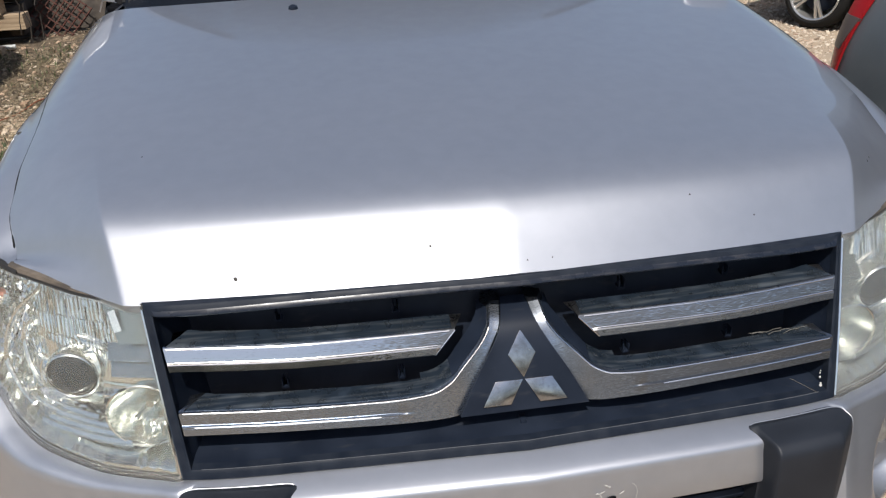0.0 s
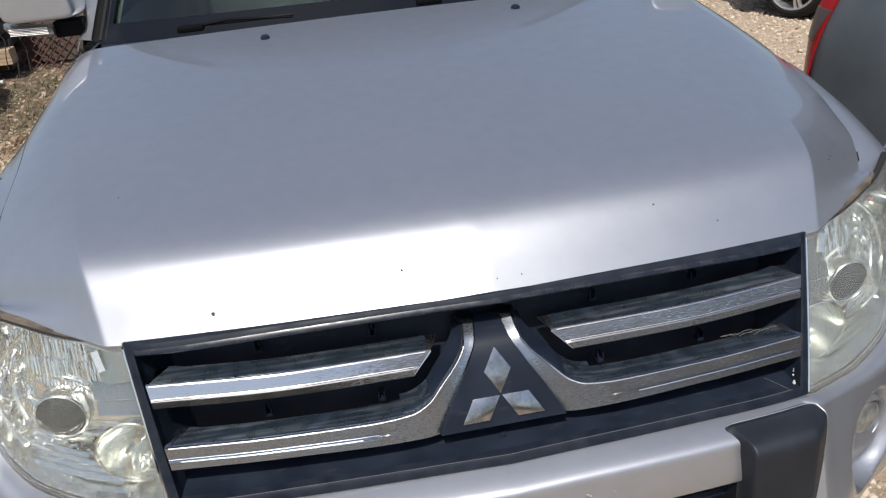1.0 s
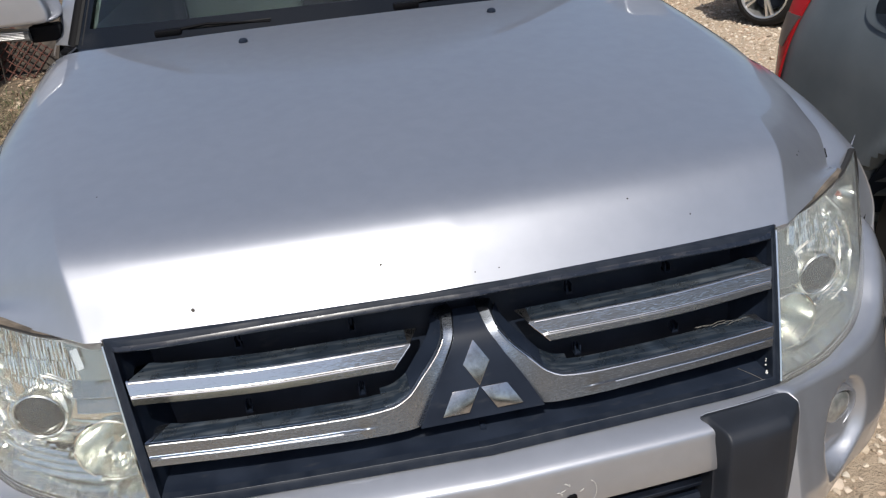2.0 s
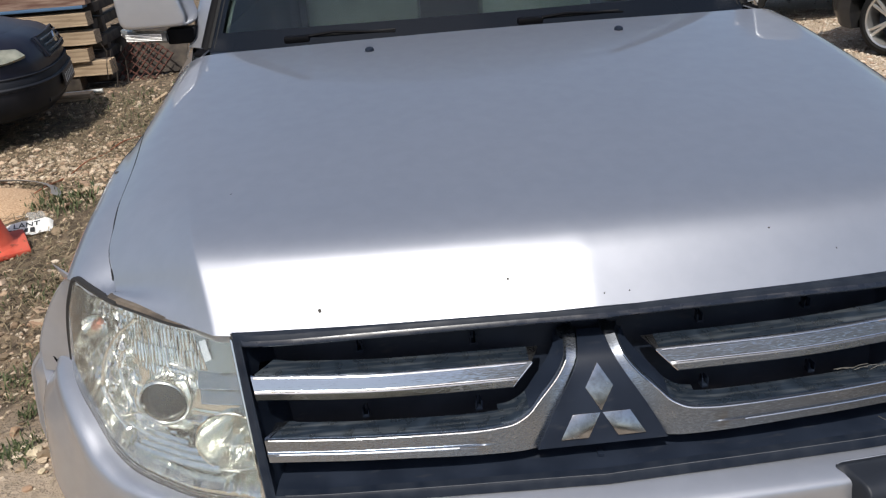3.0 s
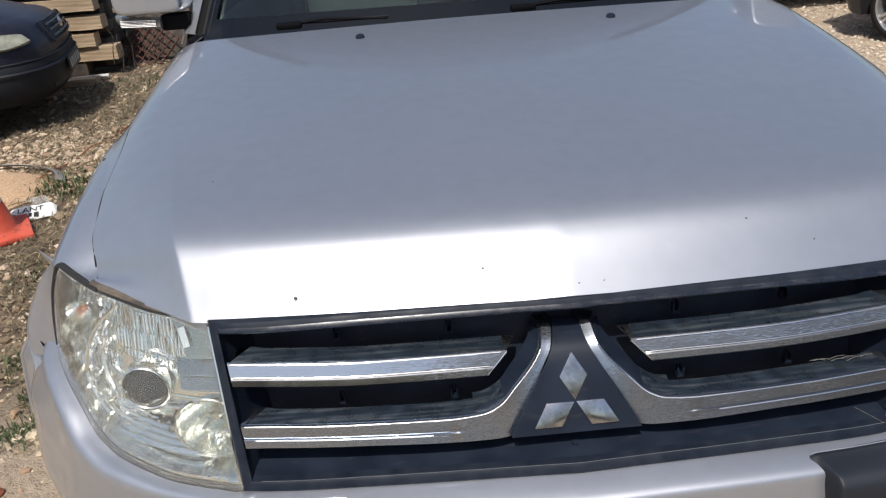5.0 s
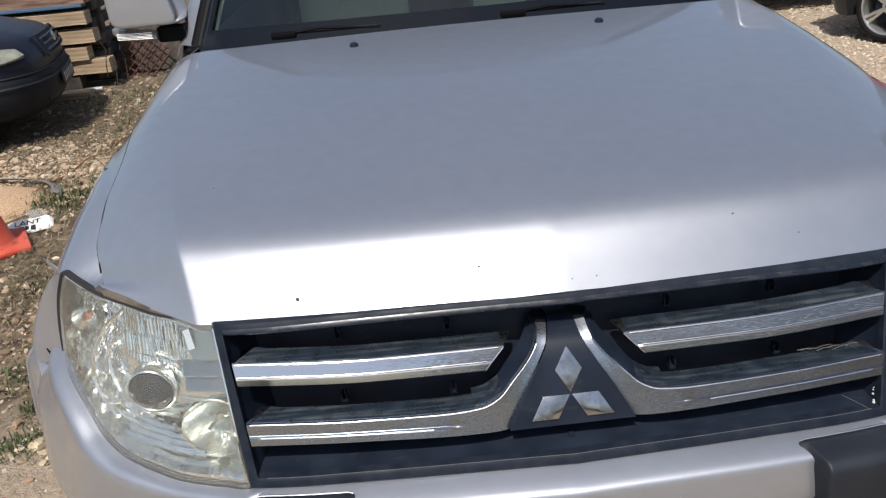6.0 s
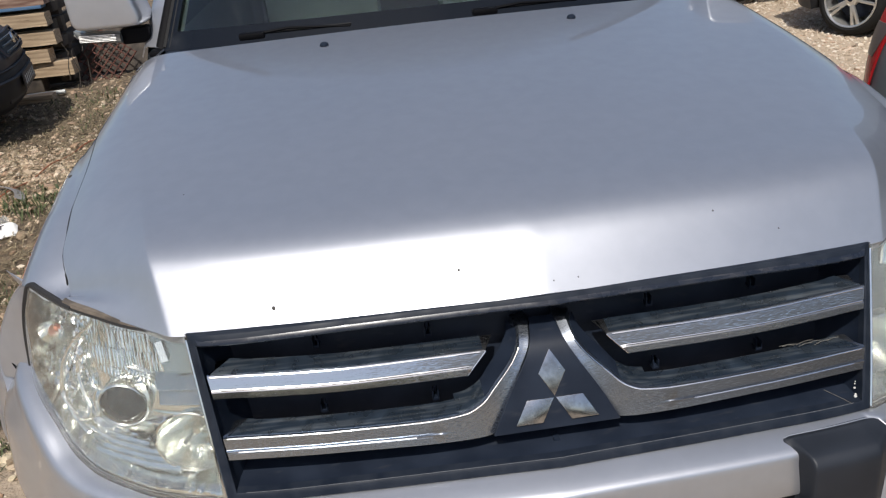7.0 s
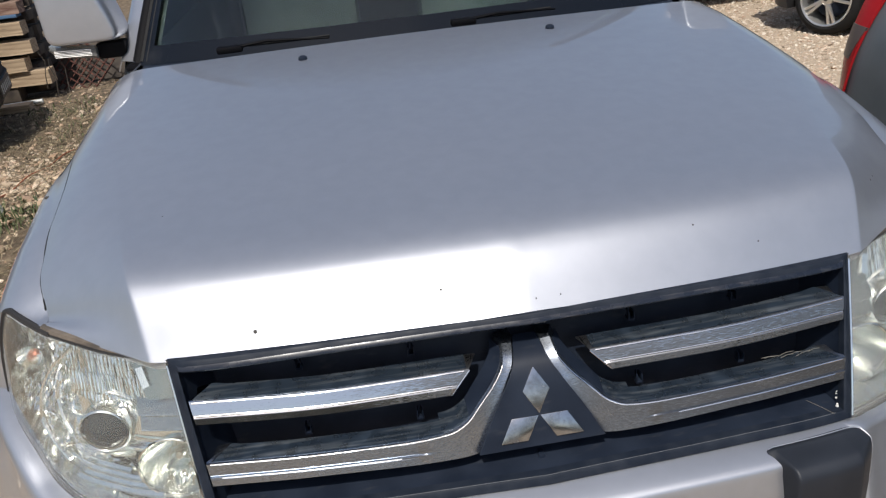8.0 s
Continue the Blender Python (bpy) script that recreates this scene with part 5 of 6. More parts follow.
spots = []
while len(spots) < 26000:
    x, y = rng.uniform(0.75, 7.5), rng.uniform(-0.3, 10)
    if rng.uniform() < (1.0 if x < 2.2 and y < 1.6 else 0.9 if 1.8 < x < 5.5 and 2 < y < 8 else 0.05):
        spots.append((x, y, min(0.0095 * math.exp(rng.normal(0.1, 0.45)), 0.03)))
scatter("gravel", "pale beige gravel of the yard", spots, STONE)

spots = []
while len(spots) < 2600:
    x, y = rng.uniform(-4.2, -1.7), rng.normal(4.25, 0.42)
    if noise.noise(Vector((x * 1.7, y * 1.7, 4))) > -0.25:
        spots.append((x, y, min(0.013 * math.exp(rng.normal(0.15, 0.40)), 0.04)))
for _ in range(90):
    spots.append((rng.uniform(-3.4, -1.9), rng.uniform(4.9, 7.0), rng.uniform(0.012, 0.035)))
SHARDS = island_colours(shader("pale_rubble", (0.6, 0.5, 0.42), 0.9), [(0.34, 0.235, 0.155), (0.52, 0.40, 0.275), (0.66, 0.54, 0.40), (0.44, 0.295, 0.20), (0.58, 0.46, 0.33)])
relief(SHARDS, 60.0, 0.5, 0.006)
scatter("rubble", "pale pinkish rubble shards on straw", spots, SHARDS)

# plain wall out of view, added to darken what the paint reflects low down
UNSEEN_WALL = shader("unseen_reflection_wall", (0.15, 0.13, 0.11), 0.9)
blend_noise(UNSEEN_WALL, "Base Color", (0.09, 0.085, 0.07), (0.20, 0.18, 0.15), 1.2, 0.35, 0.68, 10.0)
relief(UNSEEN_WALL, 18.0, 0.5, 0.02)
for i, (cx, cy, sx, sy) in enumerate(((0, 16, 44, 0.2), (0, -22, 44, 0.2), (-22.1, -3, 0.2, 38.2), (22.1, -3, 0.2, 38.2))):
    bm = box(cx, cy, 0.85, sx, sy, 1.9, 0.02)
    box(cx, cy, 1.84, sx + 0.12 * (sy > 1) + 0.0, sy + 0.12 * (sx > 1), 0.08, 0.01, 0, bm)
    tagged(part("unseen_wall_" + ("north", "south", "west", "east")[i], bm, UNSEEN_WALL, smoothed=False), "added unseen wall that darkens low reflections", "wall", kind="structure")

# single stones and brick bits by the car
def rock(name, label, x, y, r, material, seed, flat=0.6):
    bm = bmesh.new()
    bmesh.ops.create_icosphere(bm, subdivisions=2, radius=r)
    for v in bm.verts:
        v.co *= 1 + 0.45 * noise.noise(v.co / r * 1.1 + Vector((seed, 0, 0)))
        v.co.z *= flat
    ob = tagged(part(name, bm, material, sharp=25), label, "stone")
    ob.location = (x, y, ground_z(x, y) + r * flat * 0.55)
    ob.rotation_euler.z = seed
    return ob


rock("stone", "yellowish stone lying on bare earth", -1.60, 1.26, 0.027, PALE, 1.0)
rock("stone", "flat pale stone on the earth", -1.83, 2.02, 0.045, PALE, 2.0, 0.35)
rock("stone", "small grey-beige stone on the earth", -1.54, 1.16, 0.014, PALE, 3.0)
rock("stone", "pale stone by the brick bits", -1.62, 1.80, 0.022, PALE, 4.3)
rock("stone", "pale stone beside the weeds", -1.66, 1.60, 0.020, PALE, 5.1)
for i, (x, y, r) in enumerate(((-1.80, 1.93, 0.024), (-1.68, 1.66, 0.020), (-1.60, 0.98, 0.022), (-1.40, 0.92, 0.012), (-1.62, 0.72, 0.014), (-1.95, 2.35, 0.02), (-1.72, 1.06, 0.010))):
    rock("brick_bit", "broken bit of red brick on the earth", x, y, r, BRICK, i * 1.7 + 0.3, 0.7)

# weeds and straw
GREEN = island_colours(shader("weed_leaves", (0.08, 0.12, 0.03), 0.7), [(0.03, 0.045, 0.014), (0.06, 0.085, 0.026), (0.10, 0.11, 0.042)])
STRAW = island_colours(shader("dry_grass", (0.3, 0.24, 0.13), 0.85), [(0.07, 0.052, 0.028), (0.17, 0.13, 0.075), (0.38, 0.31, 0.19), (0.04, 0.032, 0.018), (0.25, 0.195, 0.12)])


def blades(name, label, patches, material, lying):
    """patches: x, y, spread, count, length."""
    vs, fs = [], []
    for px, py, spread, count, length in patches:
        for _ in range(count):
            x, y = px + rng.normal(0, spread), py + rng.normal(0, spread)
            if x > -0.98 and -0.2 < y < 5:
                continue
            a, lean = rng.uniform(0, math.tau), (rng.uniform(0.05, 0.35) if lying else rng.uniform(0.4, 1.3))
            L, w = length * rng.uniform(0.5, 1.3), length * rng.uniform(0.012, 0.028) * (1.0 if lying else 3.5)
            d = np.array([math.cos(a) * math.cos(lean), math.sin(a) * math.cos(lean), math.sin(lean)])
            side = np.array([-math.sin(a), math.cos(a), 0.3]) * w
            p = np.array([x, y, ground_z(x, y) + (0.008 * rng.uniform(0, 2.0) if lying else 0)])
            k = len(vs) 
            mid = p + d * L * 0.55 + np.array([0, 0, 0.1 * L])
            tip = p + d * L + (np.array([0, 0, -0.15 * L]) if lying else 0)
            vs += [p - side * 0.6, p + side * 0.6, mid + side, mid - side, tip]
            fs += [(k, k + 1, k + 2, k + 3), (k + 3, k + 2, k + 4)]
    me = bpy.data.meshes.new(name)
    me.from_pydata([tuple(v) for v in vs], [], fs)
    me.materials.append(material)
    return tagged(new(name, me), label, "grass", kind="stuff")


blades("weeds", "low green weeds among stones", [(-2.42, 3.75, 0.13, 420, 0.06), (-1.66, 1.28, 0.045, 220, 0.035), (-1.85, 1.72, 0.07, 150, 0.04), (-2.3, 5.6, 0.25, 260, 0.05),
                                               (-1.95, 2.55, 0.14, 260, 0.045), (-2.75, 6.35, 0.2, 160, 0.06), (-2.0, 4.9, 0.2, 160, 0.04), (-1.72, 1.5, 0.03, 60, 0.04)], GREEN, False)
blades("dry_grass", "dry straw and dead grass on earth", [(-2.5, 3.0, 0.4, 1500, 0.10), (-2.1, 2.5, 0.35, 1100, 0.09), (-2.5, 5.4, 0.5, 2600, 0.10), (-3.4, 5.2, 0.5, 700, 0.10), (-2.2, 6.4, 0.4, 1100, 0.09),
                                                        (-1.9, 3.6, 0.4, 800, 0.08), (-2.6, 4.3, 0.45, 1500, 0.09), (-2.2, 4.4, 0.35, 900, 0.08), (-1.7, 2.1, 0.25, 700, 0.07), (-1.7, 1.4, 0.3, 350, 0.06), (-3.0, 6.2, 0.3, 500, 0.12), (-2.1, 4.9, 0.3, 500, 0.07)], STRAW, True)

# ---- yard clutter on the driver's side ----
WOOD = shader("weathered_timber", (0.42, 0.31, 0.19), 0.85)
blend_noise(WOOD, "Base Color", (0.26, 0.185, 0.115), (0.50, 0.38, 0.25), 7.0, 0.3, 0.7, 8.0, stretch=(0.35, 4, 9))
blend_noise(WOOD, "Base Color", (), (0.07, 0.052, 0.038), 9.0, 0.62, 0.76, 12.0, stretch=(0.9, 2, 12))
relief(WOOD, 14.0, 0.5, 0.006, 8.0, stretch=(0.3, 4, 8))
# dark brown that stands for shade in the stack; also colours dead stems
DARKWOOD = shader("shade_and_stem_brown", (0.045, 0.035, 0.028), 0.9)
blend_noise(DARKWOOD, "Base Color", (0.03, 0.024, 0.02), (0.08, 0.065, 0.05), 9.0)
RUST = shader("rusty_steel", (0.16, 0.05, 0.03), 0.85, 0.1)
blend_noise(RUST, "Base Color", (0.035, 0.014, 0.011), (0.105, 0.035, 0.022), 45.0)
relief(RUST, 160.0, 0.4, 0.002)
PVC = shader("grey_plastic_pipe", (0.55, 0.57, 0.55), 0.45)
blend_noise(PVC, "Base Color", (0.42, 0.43, 0.41), (0.62, 0.64, 0.62), 20.0)


def timber(x1, y, z, length, height, depth, turn, seed, name="timber_beam", label="weathered softwood beam in the stack"):
    """A sawn beam; x1: its near end."""
    bm = bmesh.new()
    n = 14
    def ring(t):
        x = -length * (1 - t)
        out = []
        for dy, dz in ((-1, -1), (-1, -0.3), (-1, 0.4), (-1, 1), (0.2, 1), (1, 1), (1, -1)):
            w = noise.noise(Vector((x * 3 + seed * 7, dy * 2, dz * 2))) * 0.008
            out.append((x + (0.012 * noise.noise(Vector((seed, dy * 3, dz * 3))) if t == 1 else 0), dy * depth / 2 + w, dz * height / 2 + w * 0.8))
        return out
    bm.free()
    ob = tagged(part(name, sweep(None, ring, n), WOOD, sharp=30), label, "timber", "timber stack")
    ob.location, ob.rotation_euler.z = (x1, y, z), radians(turn)
    return ob


timber(-3.06, 7.02, 0.205, 0.80, 0.135, 0.16, -2, 1)
timber(-3.24, 7.00, 0.340, 1.30, 0.120, 0.16, 1, 2)
timber(-3.14, 7.02, 0.500, 1.60, 0.120, 0.16, -1, 3)
timber(-3.17, 7.00, 0.675, 1.70, 0.120, 0.17, 1, 4)
RUSTBOARD = shader("stained_board", (0.2, 0.11, 0.075), 0.8)
blend_noise(RUSTBOARD, "Base Color", (0.13, 0.065, 0.045), (0.34, 0.24, 0.18), 9.0, 0.35, 0.7, 9.0, stretch=(0.4, 2, 4))
top_board = timber(-3.15, 7.02, 0.858, 1.80, 0.105, 0.17, 0, 5, "stained_board", "rust-stained board on the timber stack")
top_board.data.materials[0] = RUSTBOARD
ob = tagged(part("blue_strip", box(-0.9, 0, 0, 1.78, 0.13, 0.028, 0.004), shader("faded_blue_paint", (0.07, 0.14, 0.24), 0.6)), "faded blue painted strip under a stained board", "strip")
ob.location = (-3.17, 6.99, 0.789)
for i, (x, y, z) in enumerate(((-3.10, 6.90, 0.10), (-3.02, 6.88, 0.02), (-2.92, 6.92, 0.04))):
    pts = [(0, 0, 0), (0.02, -0.02, 0.12 + 0.05 * i), (0.05 - 0.05 * i, 0.0, 0.26 + 0.03 * i), (0.01, -0.01, 0.36)]
    ob = tagged(part("dead_stem", tube(pts, 0.006, 6, taper=0.5), DARKWOOD), "dead brown plant stem by the timber stack", "plant")
    ob.location, ob.rotation_euler.z = (x, y, z), 0.9 * i
timber(-3.28, 7.04, 1.015, 1.80, 0.115, 0.17, -1, 6)
# inner timbers coloured dark, so that the gaps between beams look shaded
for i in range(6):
    ob = tagged(part("bearer", box(0, 0, 0, 0.12, 1.1, 0.09, 0.006), DARKWOOD), "bearer under the beams, coloured dark for the shade there", "timber", "timber stack")
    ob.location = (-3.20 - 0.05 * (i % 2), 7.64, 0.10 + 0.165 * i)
    ob = tagged(part("bearer", box(0, 0, 0, 1.9, 0.10, 0.15, 0.006), DARKWOOD), "beam inside the stack, coloured dark for the shade there", "timber", "timber stack")
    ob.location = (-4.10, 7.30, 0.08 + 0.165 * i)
base = tagged(part("bearer", box(0, 0, 0, 1.9, 0.18, 0.13, 0.01), DARKWOOD), "sill beam on the ground, coloured dark for the shade there", "timber", "timber stack")
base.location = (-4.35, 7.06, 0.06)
timber(-3.16, 6.55, 0.035, 0.36, 0.055, 0.13, 4, 8, "plank_offcut", "weathered plank offcut lying on earth")
ob = tagged(part("pipe", tube([(0, 0, 0), (0.34, 0.04, 0)], 0.021, 12), PVC), "pale grey plastic pipe on the ground", "pipe")
ob.location = (-3.47, 6.72, 0.022)
ob = tagged(part("wood_chip", box(0, 0, 0, 0.16, 0.035, 0.012, 0.003), WOOD), "thin pale strip of wood on earth", "wood")
ob.location, ob.rotation_euler = (-2.44, 6.22, 0.03), (0.1, -0.35, 0.7)

# rusty grid leaning on the stack
grid_ob = thing("rusty_grid", "rust-red steel grid leaning against the timber stack", "grid", (-2.84, 7.25, 0.0))
grid_ob.scale = (0.9, 0.9, 0.9)
grid_ob.rotation_euler = (radians(-38), radians(-8), radians(-12))
for i in range(8):
    o = -0.30 + i * 0.085
    for turned in (0, 90):
        t = Matrix.Translation((-0.10, 0.012 * (turned > 0), 0.22)) @ Matrix.Rotation(radians(40 + turned), 4, "Y")
        part("grid_bar", box(0, 0, 0, 0.62, 0.010, 0.014, 0.0, 0, None, t @ Matrix.Translation((0, 0, o))), RUST, grid_ob)
    for k in range(4):
        p = Matrix.Translation((-0.10, 0, 0.22)) @ Matrix.Rotation(radians(40), 4, "Y") @ Vector((-0.25 + k * 0.16, -0.012, o))
        part("grid_stud", box(p.x, p.y, p.z, 0.022, 0.018, 0.022, 0.004, 0.6), RUST, grid_ob)
ob = tagged(part("leaning_board", box(0, 0, 0, 0.5, 0.02, 0.75, 0.004), shader("grey_board", (0.10, 0.085, 0.075), 0.9)), "dark grey-brown board leaning by the grid", "board")
ob.location, ob.rotation_euler = (-2.15, 7.45, 0.16), (radians(-55), radians(12), radians(-20))
# added backing, its dark colour stands for the shade behind the grid
ob = tagged(part("leaning_board", box(0, 0, 0, 0.85, 0.02, 0.55, 0.004), DARKWOOD), "added dark board that stands for shade behind the rusty grid", "board")
ob.location, ob.rotation_euler = (-2.86, 7.62, 0.25), (radians(-30), 0, radians(-8))

# orange cord on the ground
CORD = shader("orange_cord", (0.27, 0.10, 0.05), 0.7)
track = spline((0, -3.05, 3.42), (0.15, -2.85, 3.80), (0.32, -2.66, 3.88), (0.45, -2.55, 4.30), (0.7, -2.35, 5.00), (0.85, -2.15, 5.5), (1, -2.13, 6.0))
ob = tagged(part("cord", tube([(track(t)[0], track(t)[1], ground_z(*track(t)) + 0.018 + 0.01 * math.sin(t * 40)) for t in steps(0, 1, 60)], 0.0050, 6), CORD), "faded orange cord lying across stones", "cord")

# sand in a flattened grey tub
SAND = shader("coarse_sand", (0.50, 0.33, 0.20), 0.95)
blend_noise(SAND, "Base Color", (0.40, 0.25, 0.14), (0.60, 0.42, 0.27), 90.0)
relief(SAND, 220.0, 0.9, 0.006)
heap = thing("sand_heap", "orange-beige sand heap with a grey sheet edge", "sand", (-3.08, 3.74, 0))
part("sand", sheet(lambda r, a: Vector((0.56 * r * math.cos(a), 0.42 * r * math.sin(a), 0.09 * (1 - r ** 2.4) + 0.008 * noise.noise(Vector((r * 3 * math.cos(a), r * 3 * math.sin(a), 1))) - 0.012)), steps(0, 1, 16), steps(0, math.tau, 48)), SAND, heap)
part("sheet_edge", sheet(lambda a, v: Vector(((0.58 + 0.05 * v) * math.cos(a), (0.43 + 0.05 * v) * math.sin(a), 0.010 + 0.028 * (1 - v))), steps(0.15, 3.0, 30), steps(0, 1, 4), thick=0.004), shader("grey_sheet", (0.22, 0.21, 0.20), 0.7), heap)

# crumpled bag with print
BAG = shader("white_bag_plastic", (0.72, 0.71, 0.68), 0.35)
relief(BAG, 25.0, 0.6, 0.01)
INK = shader("black_ink", (0.015, 0.015, 0.015), 0.5)
CLEAR = shader("thin_clear_plastic", (0.8, 0.78, 0.72), 0.25, 0.0, Transmission_Weight=0.75, IOR=1.1)
bag = thing("plastic_bag", "crumpled white plastic bag with black print", "bag", (-2.43, 3.27, 0.0))
bag.scale = (0.80, 0.72, 0.7)
bag.rotation_euler.z = radians(14)


def bag_z(x, y):
    return 0.035 + 0.42 * (y + 0.02) + 0.004 * math.sin(x * 37) * math.cos(y * 40) + 0.008 * noise.noise(Vector((x * 14, y * 14, 2)))


part("bag_film", sheet(lambda x, y: Vector((x, y + 0.008 * math.sin(x * 20), max(bag_z(x, y), 0.004) * (1 - 0.8 * (abs(x) / 0.17) ** 8))), steps(-0.16, 0.16, 30), steps(-0.075, 0.075, 16), thick=0.002), BAG, bag)
part("loose_film", sheet(lambda u, v: Vector((0.02 + 0.11 * u + 0.03 * math.sin(v * 5), 0.06 + 0.24 * v, 0.03 + 0.05 * math.sin(v * 3) + 0.02 * math.sin(u * 9 + v * 4))), steps(-0.5, 0.5, 14), steps(0, 1, 18), thick=0.001), CLEAR, bag, "torn clear film")


def lettering(name, words, size, m, material, parent, label):
    """Raised print in the built-in font, turned into a mesh."""
    cu = bpy.data.curves.new(name, "FONT")
    cu.body, cu.size, cu.extrude, cu.align_x = words, size, 0.0012, "CENTER"
    tmp = new(name, cu)
    me = bpy.data.meshes.new_from_object(tmp.evaluated_get(bpy.context.evaluated_depsgraph_get()))
    bpy.data.objects.remove(tmp)
    me.transform(m)
    me.materials.clear()
    me.materials.append(material)
    ob = new(name, me)
    ob.parent = parent
    return tagged(ob, label)


bpy.context.view_layer.update()
print_1 = lettering("print", "LANT", 0.070, Matrix.Translation((-0.01, 0.006, 0.0)), INK, bag, "black printed capitals")
for v in print_1.data.vertices:
    v.co.z += bag_z(v.co.x, v.co.y) + 0.004
for i, (x, w) in enumerate(((-0.12, 0.03), (-0.08, 0.026), (-0.045, 0.03), (-0.01, 0.022), (0.03, 0.03))):
    bm = box(x, -0.03, 0, w, 0.04, 0.003)
    for v in bm.verts:
        v.co.z += bag_z(v.co.x, v.co.y) + 0.003
    part("print_bar", bm, INK, bag)

# traffic cone
ORANGE = shader("cone_orange", (0.80, 0.10, 0.045), 0.55)
blend_noise(ORANGE, "Base Color", (0.46, 0.055, 0.03), (0.58, 0.11, 0.065), 8.0)
BAND = shader("cone_white", (0.74, 0.70, 0.64), 0.5)
cone = thing("traffic_cone", "orange-red traffic cone with a white band", "cone", (-2.56, 3.04, 0.0))
cone.rotation_euler.z = 0.5


def cone_r(z):
    return lerp(0.135, 0.03, (z - 0.03) / 0.47)


part("cone_base", box(0, 0, 0.015, 0.40, 0.40, 0.03, 0.012), ORANGE, cone)
part("cone_body", lathe([(0.16, 0.028), (0.145, 0.036), (0.135, 0.05), (cone_r(0.49), 0.49), (0.026, 0.5), (0, 0.5)], None, 40), ORANGE, cone)
part("cone_band", lathe([(cone_r(0.19) + 0.0055, 0.19), (cone_r(0.31) + 0.0055, 0.31), (cone_r(0.31) - 0.004, 0.312), (cone_r(0.19) - 0.004, 0.188)], None, 40, closed=True), BAND, cone, "white reflective band")

# ---- dark blue saloon car ----
PLASTIC = shader("faded_bumper_plastic", (0.02, 0.021, 0.025), 0.6, 0.0, Specular_IOR_Level=0.3)
blend_noise(PLASTIC, "Base Color", (0.008, 0.010, 0.015), (0.016, 0.018, 0.024), 5.0)
YELLOWED = shader("yellowed_lamp_lens", (0.42, 0.42, 0.32), 0.25, 0.0, Coat_Weight=0.6)
blend_noise(YELLOWED, "Base Color", (0.16, 0.165, 0.13), (0.30, 0.30, 0.24), 12.0)
saloon = thing("saloon_car", "dark navy saloon car with faded bumper and yellowed headlight", "car", (-3.00, 5.74, 0))
saloon.rotation_euler.z = radians(12)
saloon.scale = (1.0, 0.97, 1.09)
S_PLAN = spline((0, 0.0), (0.35, -0.02), (0.60, -0.09), (0.74, -0.22), (0.82, -0.42), (0.85, -0.75))


def saloon_edge(a, inset):
    """Round the nose: a from -1 to 1; inset: metres inside the bumper's plan."""
    b = abs(a)
    if b < 0.7:
        y = b / 0.7 * 0.82
        x = S_PLAN(y)
    else:
        y = lerp(0.82, 0.85, min((b - 0.7) / 0.1, 1))
        x = lerp(S_PLAN(0.82), -3.9, ((b - 0.7) / 0.3) ** 1.6)
    k = 1 - inset / 0.9
    return math.copysign(y * k, a), x - inset


def skin(levels, name, mat, label=""):
    prof = spline(*levels)
    lo, hi = levels[0][0], levels[-1][0]
    def fn(a, z):
        inset = prof(z)
        y, x = saloon_edge(a, inset)
        return Vector((x, y, z))
    return part(name, sheet(fn, steps(-1, 1, 80), steps(lo, hi, 16), thick=0.012), mat, saloon, label)


skin([(0.20, 0.10), (0.25, 0.045), (0.33, 0.012), (0.40, 0.0), (0.46, 0.003), (0.495, 0.014)], "bumper", PLASTIC, "faded dark grey bumper")
skin([(0.498, 0.018), (0.56, 0.024), (0.64, 0.055), (0.70, 0.10), (0.735, 0.16), (0.755, 0.24)], "nose_panel", NAVY, "navy nose panel")
part("hood", sheet(lambda y, t: Vector((lerp(S_PLAN(abs(y) * 0.98) - 0.20, -1.15, t), y * lerp(0.80, 0.88, t), 0.742 + 0.20 * t ** 0.85 - 0.05 * abs(y) ** 3 + 0.012 * smooth(0.55, 0.7, abs(y)))), steps(-0.86, 0.86, 30), steps(0, 1, 20), thick=0.01), NAVY, saloon, "navy bonnet")
part("cabin", box(-2.4, 0, 1.12, 2.0, 1.35, 0.50, 0.18), TINT, saloon, "dark glazed cabin")
part("deck", box(-2.6, 0, 0.70, 2.6, 1.62, 0.50, 0.06), NAVY, saloon)
for s in (-1, 1):
    def lens(a, v):
        y, x = saloon_edge(s * lerp(0.565, 0.80, a), lerp(0.016, 0.080, v))
        zl = 0.632 + (v - 0.5) * 0.085 * min(1, 0.25 + 1.9 * a) ** 0.6
        return Vector((x + 0.012, y * 1.004, zl))
    part("headlight", sheet(lens, steps(0, 1, 20), steps(0, 1, 8), flip=False, thick=0.02), YELLOWED, saloon, "yellowed headlight lens")
part("grille_mouth", sheet(lambda y, v: Vector((S_PLAN(abs(y)) - 0.016 - 0.07 * v, y, lerp(0.565, 0.705, v))), steps(-0.36, 0.36, 16), steps(0, 1, 4), thick=0.02), BLACK, saloon, "black grille mouth")
for z, o in ((0.600, 0.030), (0.640, 0.050), (0.678, 0.068)):
    part("grille_bar", tube([(S_PLAN(abs(y)) - o + 0.026, y, z) for y in steps(-0.32, 0.32, 14)], 0.0085, 6), CHROME_DUSTY_REFLECT, saloon, "dull chrome grille bar")
surround = [(S_PLAN(abs(y)) - 0.006, y, 0.568) for y in steps(-0.35, 0.35, 14)] + [(S_PLAN(0.35) - 0.04, 0.37, 0.64)] + [(S_PLAN(abs(y)) - 0.074, y, 0.704) for y in steps(0.35, -0.35, 14)] + [(S_PLAN(0.35) - 0.04, -0.37, 0.64), (S_PLAN(0.35) - 0.006, -0.35, 0.568)]
